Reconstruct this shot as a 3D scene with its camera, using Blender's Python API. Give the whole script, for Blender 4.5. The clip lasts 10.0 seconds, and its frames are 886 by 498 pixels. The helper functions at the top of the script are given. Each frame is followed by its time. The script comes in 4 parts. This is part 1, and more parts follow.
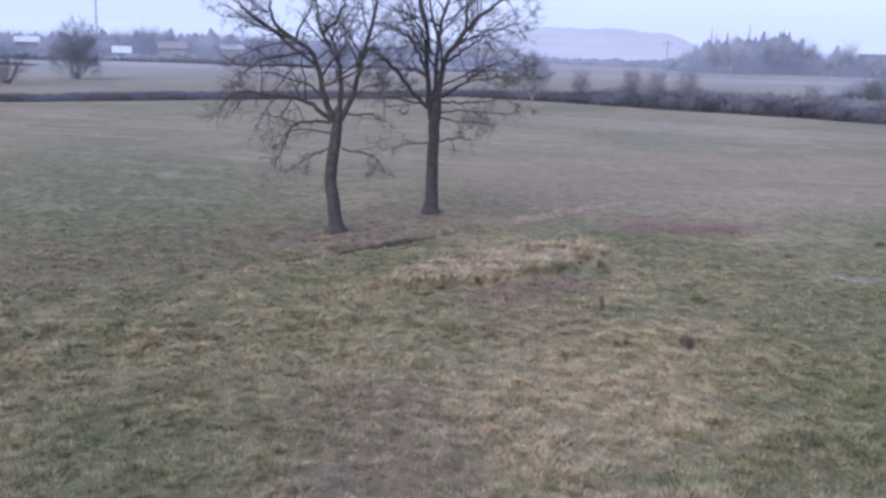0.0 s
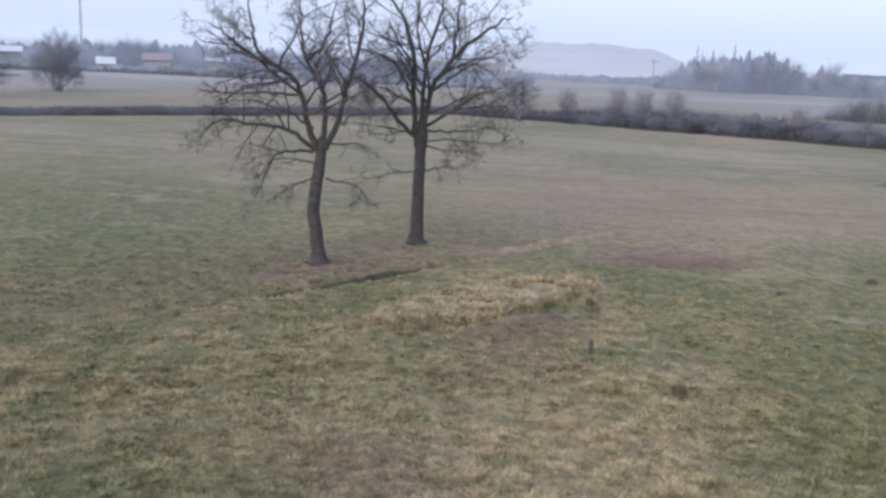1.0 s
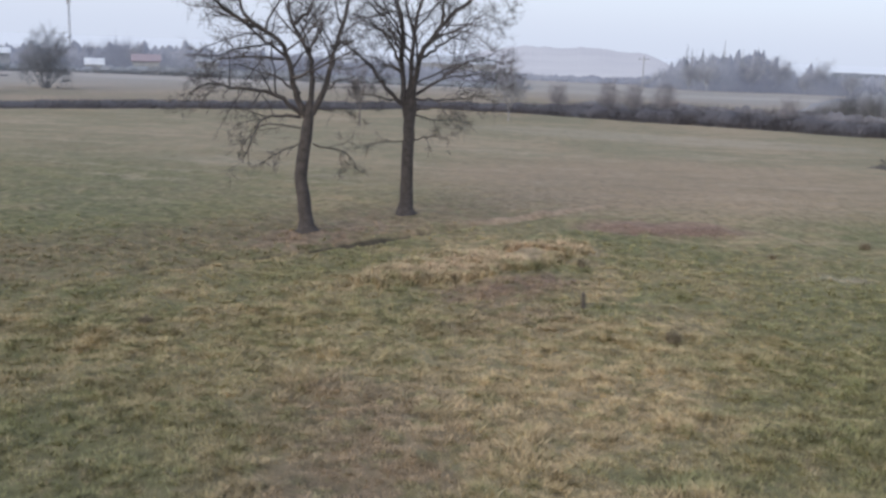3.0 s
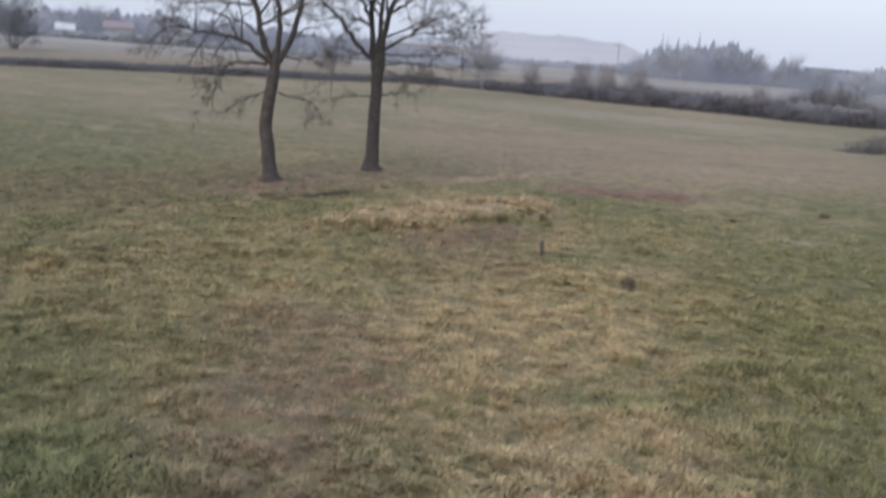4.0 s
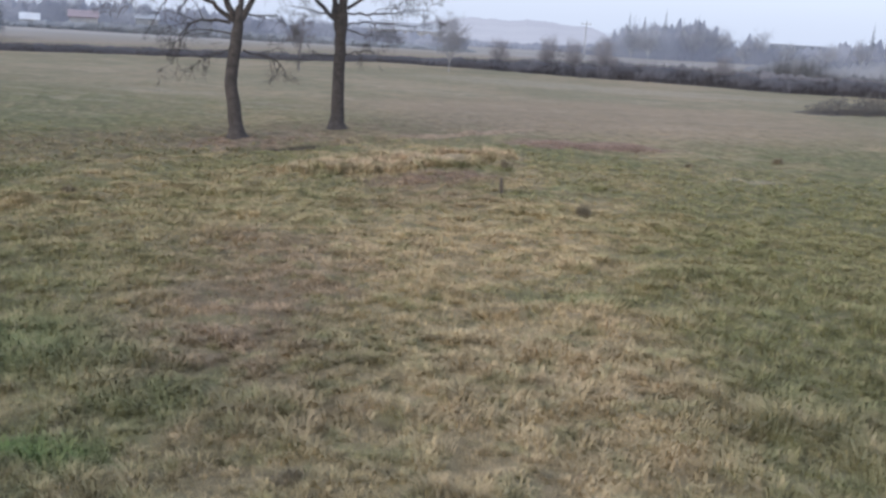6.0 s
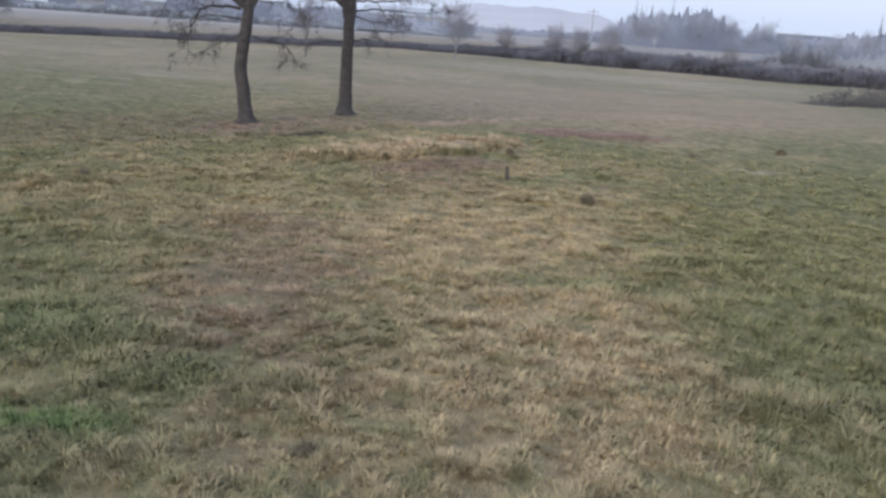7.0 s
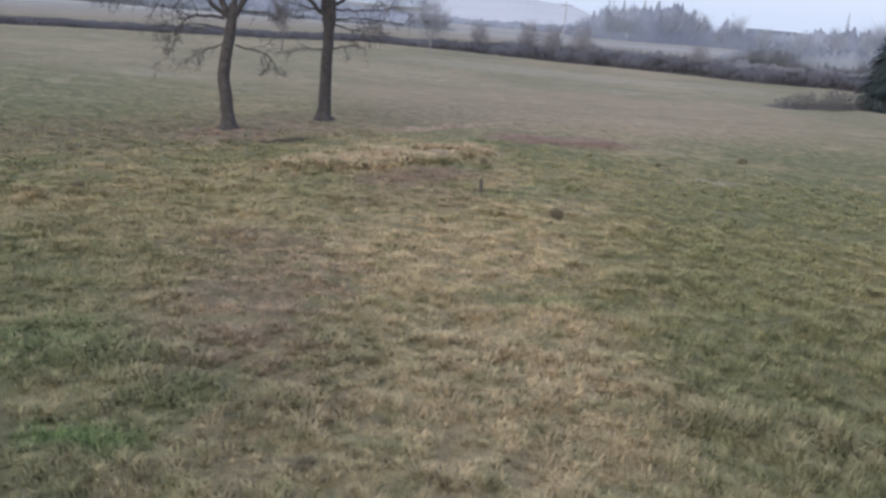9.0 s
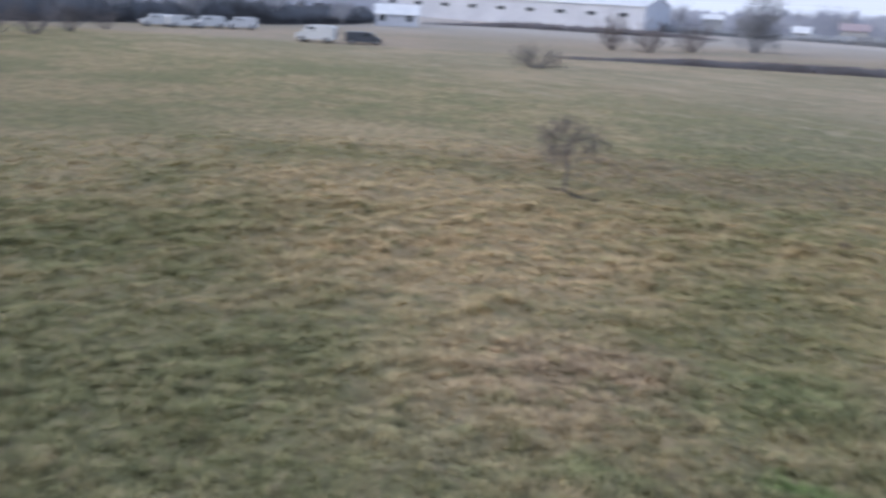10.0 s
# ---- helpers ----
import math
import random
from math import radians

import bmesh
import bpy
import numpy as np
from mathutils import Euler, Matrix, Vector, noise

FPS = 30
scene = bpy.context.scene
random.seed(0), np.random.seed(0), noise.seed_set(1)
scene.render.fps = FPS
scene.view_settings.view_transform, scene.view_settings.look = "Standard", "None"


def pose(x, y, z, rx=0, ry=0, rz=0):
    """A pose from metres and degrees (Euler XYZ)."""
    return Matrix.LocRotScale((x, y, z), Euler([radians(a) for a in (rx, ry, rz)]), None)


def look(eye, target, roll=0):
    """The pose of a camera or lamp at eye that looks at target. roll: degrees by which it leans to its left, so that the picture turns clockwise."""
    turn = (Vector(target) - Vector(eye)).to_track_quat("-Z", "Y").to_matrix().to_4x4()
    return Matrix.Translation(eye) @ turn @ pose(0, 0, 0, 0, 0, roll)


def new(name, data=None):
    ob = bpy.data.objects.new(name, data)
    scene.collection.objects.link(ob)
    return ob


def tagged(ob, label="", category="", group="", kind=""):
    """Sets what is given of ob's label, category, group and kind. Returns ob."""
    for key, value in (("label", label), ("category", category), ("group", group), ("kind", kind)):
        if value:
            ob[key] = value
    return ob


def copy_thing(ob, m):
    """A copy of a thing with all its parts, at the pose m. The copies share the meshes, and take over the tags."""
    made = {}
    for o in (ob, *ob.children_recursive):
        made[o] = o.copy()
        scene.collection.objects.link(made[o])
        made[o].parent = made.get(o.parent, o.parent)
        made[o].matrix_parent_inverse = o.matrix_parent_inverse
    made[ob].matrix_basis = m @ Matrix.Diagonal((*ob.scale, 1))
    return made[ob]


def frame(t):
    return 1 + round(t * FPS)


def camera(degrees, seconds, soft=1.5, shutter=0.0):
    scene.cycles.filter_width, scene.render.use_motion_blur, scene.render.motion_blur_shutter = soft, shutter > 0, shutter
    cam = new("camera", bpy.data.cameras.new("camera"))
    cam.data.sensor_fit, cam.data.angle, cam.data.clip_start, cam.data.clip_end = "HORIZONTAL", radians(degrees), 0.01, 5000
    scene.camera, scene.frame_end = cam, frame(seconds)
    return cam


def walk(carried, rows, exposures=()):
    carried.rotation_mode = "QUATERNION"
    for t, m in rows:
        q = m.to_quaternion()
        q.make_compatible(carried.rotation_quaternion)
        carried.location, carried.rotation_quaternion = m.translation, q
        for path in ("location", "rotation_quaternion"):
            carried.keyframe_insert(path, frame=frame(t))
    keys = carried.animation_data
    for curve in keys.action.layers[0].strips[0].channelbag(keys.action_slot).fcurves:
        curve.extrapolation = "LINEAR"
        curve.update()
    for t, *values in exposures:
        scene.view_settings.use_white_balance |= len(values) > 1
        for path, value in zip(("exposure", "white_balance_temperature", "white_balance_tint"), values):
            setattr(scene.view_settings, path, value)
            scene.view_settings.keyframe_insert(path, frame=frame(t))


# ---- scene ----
cam = camera(50.5, 10.0, soft=2.8, shutter=0.25)
PATH = [
    (0, (-0.278, 0.642, 8.653), (-0.446, 2.582, 8.193), 1.8),
    (0.5, (-0.408, 1.233, 9.093), (-0.563, 3.171, 8.621), 2.2),
    (1, (-0.442, 1.737, 9.322), (-0.578, 3.684, 8.887), 2.6),
    (1.5, (-0.363, 2.004, 9.118), (-0.465, 3.964, 8.735), 2.7),
    (1.8, (-0.344, 1.976, 8.848), (-0.464, 3.948, 8.535), 1.4),
    (2, (-0.291, 1.83, 8.719), (-0.401, 3.787, 8.323), 4.0),
    (2.2, (-0.343, 1.923, 8.598), (-0.45, 3.869, 8.15), 5.5),
    (3.3, (-0.222, 1.8, 7.107), (-0.345, 3.758, 6.722), 1.6),
    (3.5, (-0.06, 1.651, 6.798), (-0.186, 3.613, 6.432), 2.5),
    (3.8, (0.123, 1.73, 6.475), (0.028, 3.663, 5.971), 3.8),
    (4, (0.137, 1.635, 6.374), (0.08, 3.584, 5.929), 4.5),
    (4.2, (0.268, 1.429, 6.071), (0.197, 3.405, 5.773), 2.4),
    (4.3, (0.304, 1.357, 5.919), (0.255, 3.325, 5.563), 3.5),
    (4.5, (0.355, 1.302, 5.813), (0.304, 3.253, 5.378), 2.2),
    (5, (0.534, 1.09, 5.588), (0.524, 3.03, 5.102), 3.3),
    (5.5, (0.596, 0.918, 5.391), (0.596, 2.861, 4.916), 3.3),
    (6, (0.671, 0.421, 5.052), (0.667, 2.367, 4.589), 3.4),
    (6.2, (0.665, 0.324, 5.034), (0.645, 2.261, 4.536), 3.5),
    (7.3, (0.601, -0.375, 5.258), (0.597, 1.564, 4.768), 4.4),
    (7.5, (0.704, -0.594, 5.348), (0.704, 1.345, 4.858), 4.7),
    (8, (0.649, -0.862, 5.656), (0.672, 1.076, 5.162), 5.2),
    (8.5, (0.542, -1.166, 5.82), (0.581, 0.77, 5.319), 4.8),
    (9, (0.393, -1.428, 6.212), (0.445, 0.505, 5.698), 4.9),
    (9.2, (0.261, -1.503, 6.303), (0.222, 0.43, 5.791), 4.6),
    (9.3, (0.047, -1.616, 6.391), (-0.149, 0.304, 5.869), 4.7),
    (9.4, (-0.101, -1.752, 6.472), (-0.487, 0.138, 5.944), 4.3),
    (9.5, (-0.046, -1.862, 6.589), (-0.611, -0.02, 6.053), 4.3),
    (9.6, (0.135, -2.051, 6.71), (-0.651, -0.292, 6.173), 3.8),
    (9.7, (0.204, -2.239, 6.797), (-0.733, -0.556, 6.259), 3.6),
    (9.8, (0.248, -2.412, 6.851), (-0.829, -0.812, 6.322), 3.1),
    (10, (0.356, -2.602, 7.007), (-0.967, -1.201, 6.47), 2.9),
]
EXPOSURES = [(0.0, 0.28, 5250, 21), (0.5, 0.26, 5400, 13), (1.0, 0.24, 5750, 11), (1.5, 0.16, 5950, 11), (1.8, 0.18, 6000, 11), (2.0, -0.17, 6120, 10), (2.2, -0.16, 6170, 10),
             (3.3, 0.22, 6150, 10), (3.5, 0.25, 6150, 10), (3.8, 0.10, 6200, 10), (4.0, 0.08, 6250, 10), (4.2, 0.17, 6200, 10), (4.5, 0.01, 6180, 10), (5.0, 0.15, 6050, 10),
             (5.5, 0.19, 6000, 10), (6.2, 0.19, 5930, 10), (7.5, 0.19, 5880, 10), (8.5, 0.19, 5880, 10), (9.2, 0.17, 5880, 10), (9.6, 0.22, 5880, 11), (10.0, 0.37, 5870, 12)]
walk(cam, [(t, look(eye, target, roll)) for t, eye, target, roll in PATH], EXPOSURES)

# ---- light: an overcast winter sky ----
world = bpy.data.worlds.new("overcast_sky")
scene.world = world
world.use_nodes = True
wt = world.node_tree
wt.nodes.clear()
w_out = wt.nodes.new("ShaderNodeOutputWorld")
w_sky = wt.nodes.new("ShaderNodeTexSky")
w_sky.sky_type = "NISHITA"
w_sky.sun_disc = False
w_sky.sun_elevation, w_sky.sun_rotation = radians(24), radians(215)
w_sky.air_density, w_sky.dust_density, w_sky.ozone_density = 1.0, 4.0, 1.0
w_clear = wt.nodes.new("ShaderNodeBackground")
w_clear.inputs["Strength"].default_value = 0.06
w_cloud = wt.nodes.new("ShaderNodeBackground")
w_cloud.inputs["Strength"].default_value = 0.64
# the mist is palest over the horizon, the cloud above it a little bluer and darker
w_way = wt.nodes.new("ShaderNodeSeparateXYZ")
wt.links.new(wt.nodes.new("ShaderNodeTexCoord").outputs["Generated"], w_way.inputs[0])
w_up = wt.nodes.new("ShaderNodeMapRange")
w_up.interpolation_type = "SMOOTHSTEP"
w_up.inputs["From Min"].default_value, w_up.inputs["From Max"].default_value = -0.02, 0.5
wt.links.new(w_way.outputs["Z"], w_up.inputs["Value"])
w_tone = wt.nodes.new("ShaderNodeMix")
w_tone.data_type = "RGBA"
w_tone.inputs[6].default_value, w_tone.inputs[7].default_value = (0.95, 1.01, 1.17, 1), (0.72, 0.80, 0.97, 1)
wt.links.new(w_up.outputs["Result"], w_tone.inputs[0])
wt.links.new(w_tone.outputs[2], w_cloud.inputs["Color"])
w_add = wt.nodes.new("ShaderNodeAddShader")
wt.links.new(w_sky.outputs[0], w_clear.inputs["Color"])
wt.links.new(w_clear.outputs[0], w_add.inputs[0])
wt.links.new(w_cloud.outputs[0], w_add.inputs[1])
wt.links.new(w_add.outputs[0], w_out.inputs["Surface"])

sun_data = bpy.data.lights.new("sun", "SUN")
sun_data.energy, sun_data.angle, sun_data.color = 0.7, radians(40), (1.0, 0.95, 0.88)
sun = new("sun", sun_data)
sun.matrix_world = look((-31.4, -44.9, 24.4), (0, 0, 0))


# ---- materials ----
def add(nt, kind, **values):
    node = nt.nodes.new("ShaderNode" + kind)
    for key, value in values.items():
        if key in node.inputs:
            sock = node.inputs[key]
            if isinstance(value, bpy.types.NodeSocket):
                nt.links.new(value, sock)
            else:
                sock.default_value = value
    return node


def noise_of(nt, vec, scale, detail=3.0, rough=0.55):
    node = add(nt, "TexNoise", Vector=vec, Scale=scale, Detail=detail, Roughness=rough)
    return node.outputs["Fac"], node.outputs["Color"]


def ramp(nt, fac, low, high, a=0.0, b=1.0):
    node = nt.nodes.new("ShaderNodeMapRange")
    node.interpolation_type = "SMOOTHSTEP"
    nt.links.new(fac, node.inputs["Value"])
    for key, value in (("From Min", low), ("From Max", high), ("To Min", a), ("To Max", b)):
        node.inputs[key].default_value = value
    return node.outputs["Result"]


def calc(nt, op, a, b=0.0):
    node = nt.nodes.new("ShaderNodeMath")
    node.operation = op
    for sock, value in zip(node.inputs, (a, b)):
        if isinstance(value, bpy.types.NodeSocket):
            nt.links.new(value, sock)
        else:
            sock.default_value = value
    return node.outputs[0]


def blend(nt, fac, a, b, mode="MIX"):
    node = nt.nodes.new("ShaderNodeMix")
    node.data_type, node.blend_type = "RGBA", mode
    for sock, value in ((node.inputs[0], fac), (node.inputs[6], a), (node.inputs[7], b)):
        if isinstance(value, bpy.types.NodeSocket):
            nt.links.new(value, sock)
        else:
            sock.default_value = (*value, 1) if isinstance(value, tuple) else value
    return node.outputs[2]


def material(name, rough=0.9, spec=0.2, metal=0.0):
    m = bpy.data.materials.new(name)
    m.use_nodes = True
    bsdf = m.node_tree.nodes["Principled BSDF"]
    bsdf.inputs["Roughness"].default_value = rough
    bsdf.inputs["Specular IOR Level"].default_value = spec
    bsdf.inputs["Metallic"].default_value = metal
    return m, m.node_tree, bsdf


def speckled(name, dark, light, scale, rough=0.85, spec=0.2, bump=0.0, metal=0.0, island=0.0):
    """A surface that wanders between two colours at two sizes of grain."""
    m, nt, bsdf = material(name, rough, spec, metal)
    where = add(nt, "TexCoord").outputs["Object"]
    coarse, _ = noise_of(nt, where, scale)
    fine, _ = noise_of(nt, where, scale * 7.3, 4.0, 0.65)
    both = calc(nt, "ADD", calc(nt, "MULTIPLY", coarse, 0.55), calc(nt, "MULTIPLY", fine, 0.45))
    if island:
        rnd = add(nt, "NewGeometry").outputs["Random Per Island"]
        both = calc(nt, "ADD", both, calc(nt, "MULTIPLY", calc(nt, "SUBTRACT", rnd, 0.5), island))
    col = blend(nt, ramp(nt, both, 0.3, 0.7), dark, light)
    nt.links.new(col, bsdf.inputs["Base Color"])
    if bump:
        node = add(nt, "Bump", Strength=bump, Distance=0.05, Height=fine)
        nt.links.new(node.outputs[0], bsdf.inputs["Normal"])
    return m


def field_group():
    """The colours of the winter meadow by place: tan and olive grass, straw, red bramble, dark earth; shade and far
    haze are painted in too.
    """
    g = bpy.data.node_groups.new("meadow_colour", "ShaderNodeTree")
    g.interface.new_socket("Color", in_out="OUTPUT", socket_type="NodeSocketColor")
    g.interface.new_socket("Fine", in_out="OUTPUT", socket_type="NodeSocketFloat")
    out = g.nodes.new("NodeGroupOutput")
    where = add(g, "NewGeometry").outputs["Position"]
    flat = add(g, "Mapping", Vector=where, Scale=(1, 1, 0.0)).outputs[0]
    big, _ = noise_of(g, flat, 0.07, 3.0)
    mid, mid_c = noise_of(g, flat, 0.45, 4.0, 0.6)
    fine, _ = noise_of(g, flat, 2.6, 4.0, 0.65)
    tiny, _ = noise_of(g, flat, 13.0, 4.0, 0.75)
    warp = g.nodes.new("ShaderNodeVectorMath")
    warp.operation = "MULTIPLY_ADD"
    g.links.new(mid_c, warp.inputs[0])
    warp.inputs[1].default_value = (3.2, 3.2, 0)
    g.links.new(flat, warp.inputs[2])
    shift = add(g, "Mapping", Vector=warp.outputs[0], Location=(-1.6, -1.6, 0)).outputs[0]

    def zone(x, y, rx, ry, turn, inner=0.55, outer=1.1, source=shift):
        m = g.nodes.new("ShaderNodeMapping")
        m.vector_type = "TEXTURE"
        g.links.new(source, m.inputs["Vector"])
        m.inputs["Location"].default_value = (x, y, 0)
        m.inputs["Rotation"].default_value = (0, 0, radians(turn))
        m.inputs["Scale"].default_value = (rx, ry, 1)
        ln = g.nodes.new("ShaderNodeVectorMath")
        ln.operation = "LENGTH"
        g.links.new(m.outputs[0], ln.inputs[0])
        return ramp(g, ln.outputs["Value"], inner, outer, 1.0, 0.0)

    tan, olive = (0.335, 0.265, 0.155), (0.185, 0.178, 0.09)
    brown, straw, red = (0.235, 0.172, 0.12), (0.425, 0.325, 0.215), (0.27, 0.192, 0.14)
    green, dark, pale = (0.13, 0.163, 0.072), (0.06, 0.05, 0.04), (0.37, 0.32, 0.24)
    mixed = calc(g, "ADD", calc(g, "MULTIPLY", big, 0.7), calc(g, "MULTIPLY", mid, 0.5))
    tuft, _ = noise_of(g, flat, 1.45, 3.0, 0.6)
    col = blend(g, ramp(g, mixed, 0.46, 0.70), tan, olive)
    for c, amount, zones in (
        (olive, 0.5, [(-8.5, 17, 3.6, 8, 15)]),
        (olive, 0.75, [(-16, 41, 7, 5, 30), (10, 24, 6, 14, -10), (13.5, 33, 8, 9, 0), (8.0, 16, 2.4, 6, -8), (-6.5, 33, 6, 1.9, 46), (-15, 4, 6, 4, 0), (-26, 54, 16, 8, 15)]),
        (brown, 0.55, [(9, 62, 17, 13, 0), (-2.8, 16, 2.6, 7, 12), (-6, 42.5, 10, 4.2, 35), (2, 50, 9, 5, 20), (-20, 31, 14, 5, 20)]),
        ((0.385, 0.31, 0.188), 0.5, [(-3.0, 24, 3.6, 6, 0), (2.8, 26, 4.6, 6, 0), (-9.6, 8.4, 2.8, 3.0, 20)]),
        ((0.42, 0.322, 0.196), 0.8, [(2.2, 12.8, 3.6, 6, -10), (1.2, 21, 4.4, 6.5, 0), (-16, 15, 7, 6, 20), (-24, 20, 9, 5, 25), (-34, 27, 10, 6, 20), (-10.5, 11, 3.4, 3.0, 30)]),
        ((0.28, 0.205, 0.145), 0.55, [(-2.6, 16.6, 1.8, 5.0, -8), (-3.2, 21, 2.6, 2.2, 0), (0.5, 28.4, 3.6, 1.6, 30), (-9, 11.5, 2.5, 2.5, 0)]),
        (green, 0.55, [(3.1, 18.3, 1.6, 0.7, 10), (4.0, 31.2, 1.8, 0.6, 20), (-3.3, 12.0, 1.8, 0.9, 30), (-4.2, 10.4, 1.7, 0.9, 20), (-6.6, 8.6, 1.2, 0.8, 0), (-5.6, 13.2, 2.6, 1.9, 20), (3.4, 29.5, 1.6, 0.8, 0)]),
        (pale, 0.55, [(-18, 61.5, 7, 2.0, 0), (-10, 56, 4, 1.2, 0), (-1, 74, 6, 2.0, 0), (14, 92, 22, 7, -12), (11.9, 35.8, 1.9, 0.8, 0), (24.5, 74.5, 3, 1.0, 0), (27, 54.5, 2.4, 1.0, 0)]),
        # olive grass, also darkened in colour to stand for lens vignetting at the edges
        ((0.165, 0.165, 0.10), 0.5, [(-20, 46, 10, 9, 30), (-26, 66, 16, 12, 0)]),
        ((0.135, 0.13, 0.068), 0.4, [(-4.6, 9.8, 2.4, 2.0, 15), (10.5, 13, 4, 8, 0)]),
        ((0.115, 0.19, 0.06), 0.6, [(-4.2, 10.6, 1.0, 0.6, 20)]),
        (straw, 0.95, [(-0.9, 35.2, 6.6, 2.5, 47), (1.6, 38.0, 2.6, 1.3, 15)]),
        ((0.185, 0.145, 0.098), 0.5, [(-8.2, 38.6, 4.6, 2.2, 46), (-13, 37.5, 5, 3, 40)]),
        (red, 0.75, [(0.3, 31.4, 3.6, 1.5, 42), (7.0, 44.3, 4.2, 2.0, 10), (-7.6, 38.9, 5, 1.8, 46)]),
    ):
        for z in zones:
            col = blend(g, calc(g, "MULTIPLY", zone(*z, 0.25, 1.2), amount), col, c)
    # tufts of greener and of browner grass everywhere
    col = blend(g, calc(g, "MULTIPLY", ramp(g, tuft, 0.48, 0.64), 0.5), col, (0.195, 0.198, 0.098))
    col = blend(g, calc(g, "MULTIPLY", ramp(g, fine, 0.5, 0.68), 0.45), col, brown)
    # dark earth along the little ditch; shadows painted at the three trees' feet
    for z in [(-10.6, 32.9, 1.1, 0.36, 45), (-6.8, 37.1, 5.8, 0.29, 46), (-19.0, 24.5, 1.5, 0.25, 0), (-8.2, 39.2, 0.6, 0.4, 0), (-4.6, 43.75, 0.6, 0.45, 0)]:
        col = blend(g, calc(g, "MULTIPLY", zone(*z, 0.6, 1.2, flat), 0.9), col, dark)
    # dark spots: the shade under tussocks painted into the grass colour
    tussock_shade, _ = noise_of(g, flat, 2.1, 2.0, 0.6)
    col = blend(g, calc(g, "MULTIPLY", ramp(g, tussock_shade, 0.56, 0.70), 0.48), col, (0.105, 0.09, 0.056))
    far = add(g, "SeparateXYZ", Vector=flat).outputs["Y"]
    # far meadow eased to paler tan, haze put into the grass colour
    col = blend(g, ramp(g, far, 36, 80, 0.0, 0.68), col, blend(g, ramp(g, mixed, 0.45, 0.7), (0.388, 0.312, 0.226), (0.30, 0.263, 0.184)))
    col = blend(g, calc(g, "MULTIPLY", zone(11, 60, 22, 15, 10), 0.6), col, (0.37, 0.28, 0.196))
    col = blend(g, calc(g, "MULTIPLY", zone(7.0, 44.4, 5.0, 2.0, 12), 0.65), col, (0.28, 0.185, 0.145))
    col = blend(g, calc(g, "MULTIPLY", zone(14, 92, 24, 5, -12), 0.35), col, (0.40, 0.345, 0.265))
    col = blend(g, calc(g, "MULTIPLY", zone(1.4, 46.1, 5.8, 0.3, 46, 0.5, 1.2, flat), 0.7), col, (0.40, 0.29, 0.21))
    streak, _ = noise_of(g, add(g, "Mapping", Vector=warp.outputs[0], Scale=(0.09, 0.55, 0)).outputs[0], 1.0, 4.0, 0.6)
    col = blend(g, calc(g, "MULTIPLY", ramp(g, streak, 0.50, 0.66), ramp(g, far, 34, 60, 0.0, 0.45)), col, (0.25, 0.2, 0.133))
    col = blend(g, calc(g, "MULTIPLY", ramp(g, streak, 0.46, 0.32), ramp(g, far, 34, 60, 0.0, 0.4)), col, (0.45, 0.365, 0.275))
    strips = add(g, "Mapping", Vector=flat, Scale=(0.35, 2.2, 0)).outputs[0]
    band, _ = noise_of(g, strips, 0.02, 2.0)
    # outer fields pale with distance, haze painted into the ground colour
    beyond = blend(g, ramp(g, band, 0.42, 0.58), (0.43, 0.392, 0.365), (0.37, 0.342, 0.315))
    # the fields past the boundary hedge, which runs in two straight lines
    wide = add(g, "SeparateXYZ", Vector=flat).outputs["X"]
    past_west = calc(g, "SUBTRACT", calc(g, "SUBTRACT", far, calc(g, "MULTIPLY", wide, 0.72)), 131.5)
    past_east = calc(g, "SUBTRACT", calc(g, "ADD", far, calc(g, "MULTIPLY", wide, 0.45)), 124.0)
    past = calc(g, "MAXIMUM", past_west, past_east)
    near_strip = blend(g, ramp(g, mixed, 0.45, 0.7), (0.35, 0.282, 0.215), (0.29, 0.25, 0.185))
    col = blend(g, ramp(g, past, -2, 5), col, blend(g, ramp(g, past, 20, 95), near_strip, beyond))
    patchy, _ = noise_of(g, flat, 1.25, 2.0, 0.5)
    grain = calc(g, "ADD", calc(g, "ADD", ramp(g, fine, 0.30, 0.70, -0.26, 0.26), ramp(g, tiny, 0.28, 0.72, -0.12, 0.12)), ramp(g, patchy, 0.32, 0.68, -0.14, 0.14))
    tone = calc(g, "ADD", 1.0, calc(g, "MULTIPLY", grain, ramp(g, far, 38, 62, 1.0, 0.3)))
    tint = add(g, "CombineXYZ", X=tone, Y=tone, Z=tone).outputs[0]
    col = blend(g, 1.0, col, tint, "MULTIPLY")
    g.links.new(col, out.inputs["Color"])
    g.links.new(fine, out.inputs["Fine"])
    return g


FIELD = field_group()


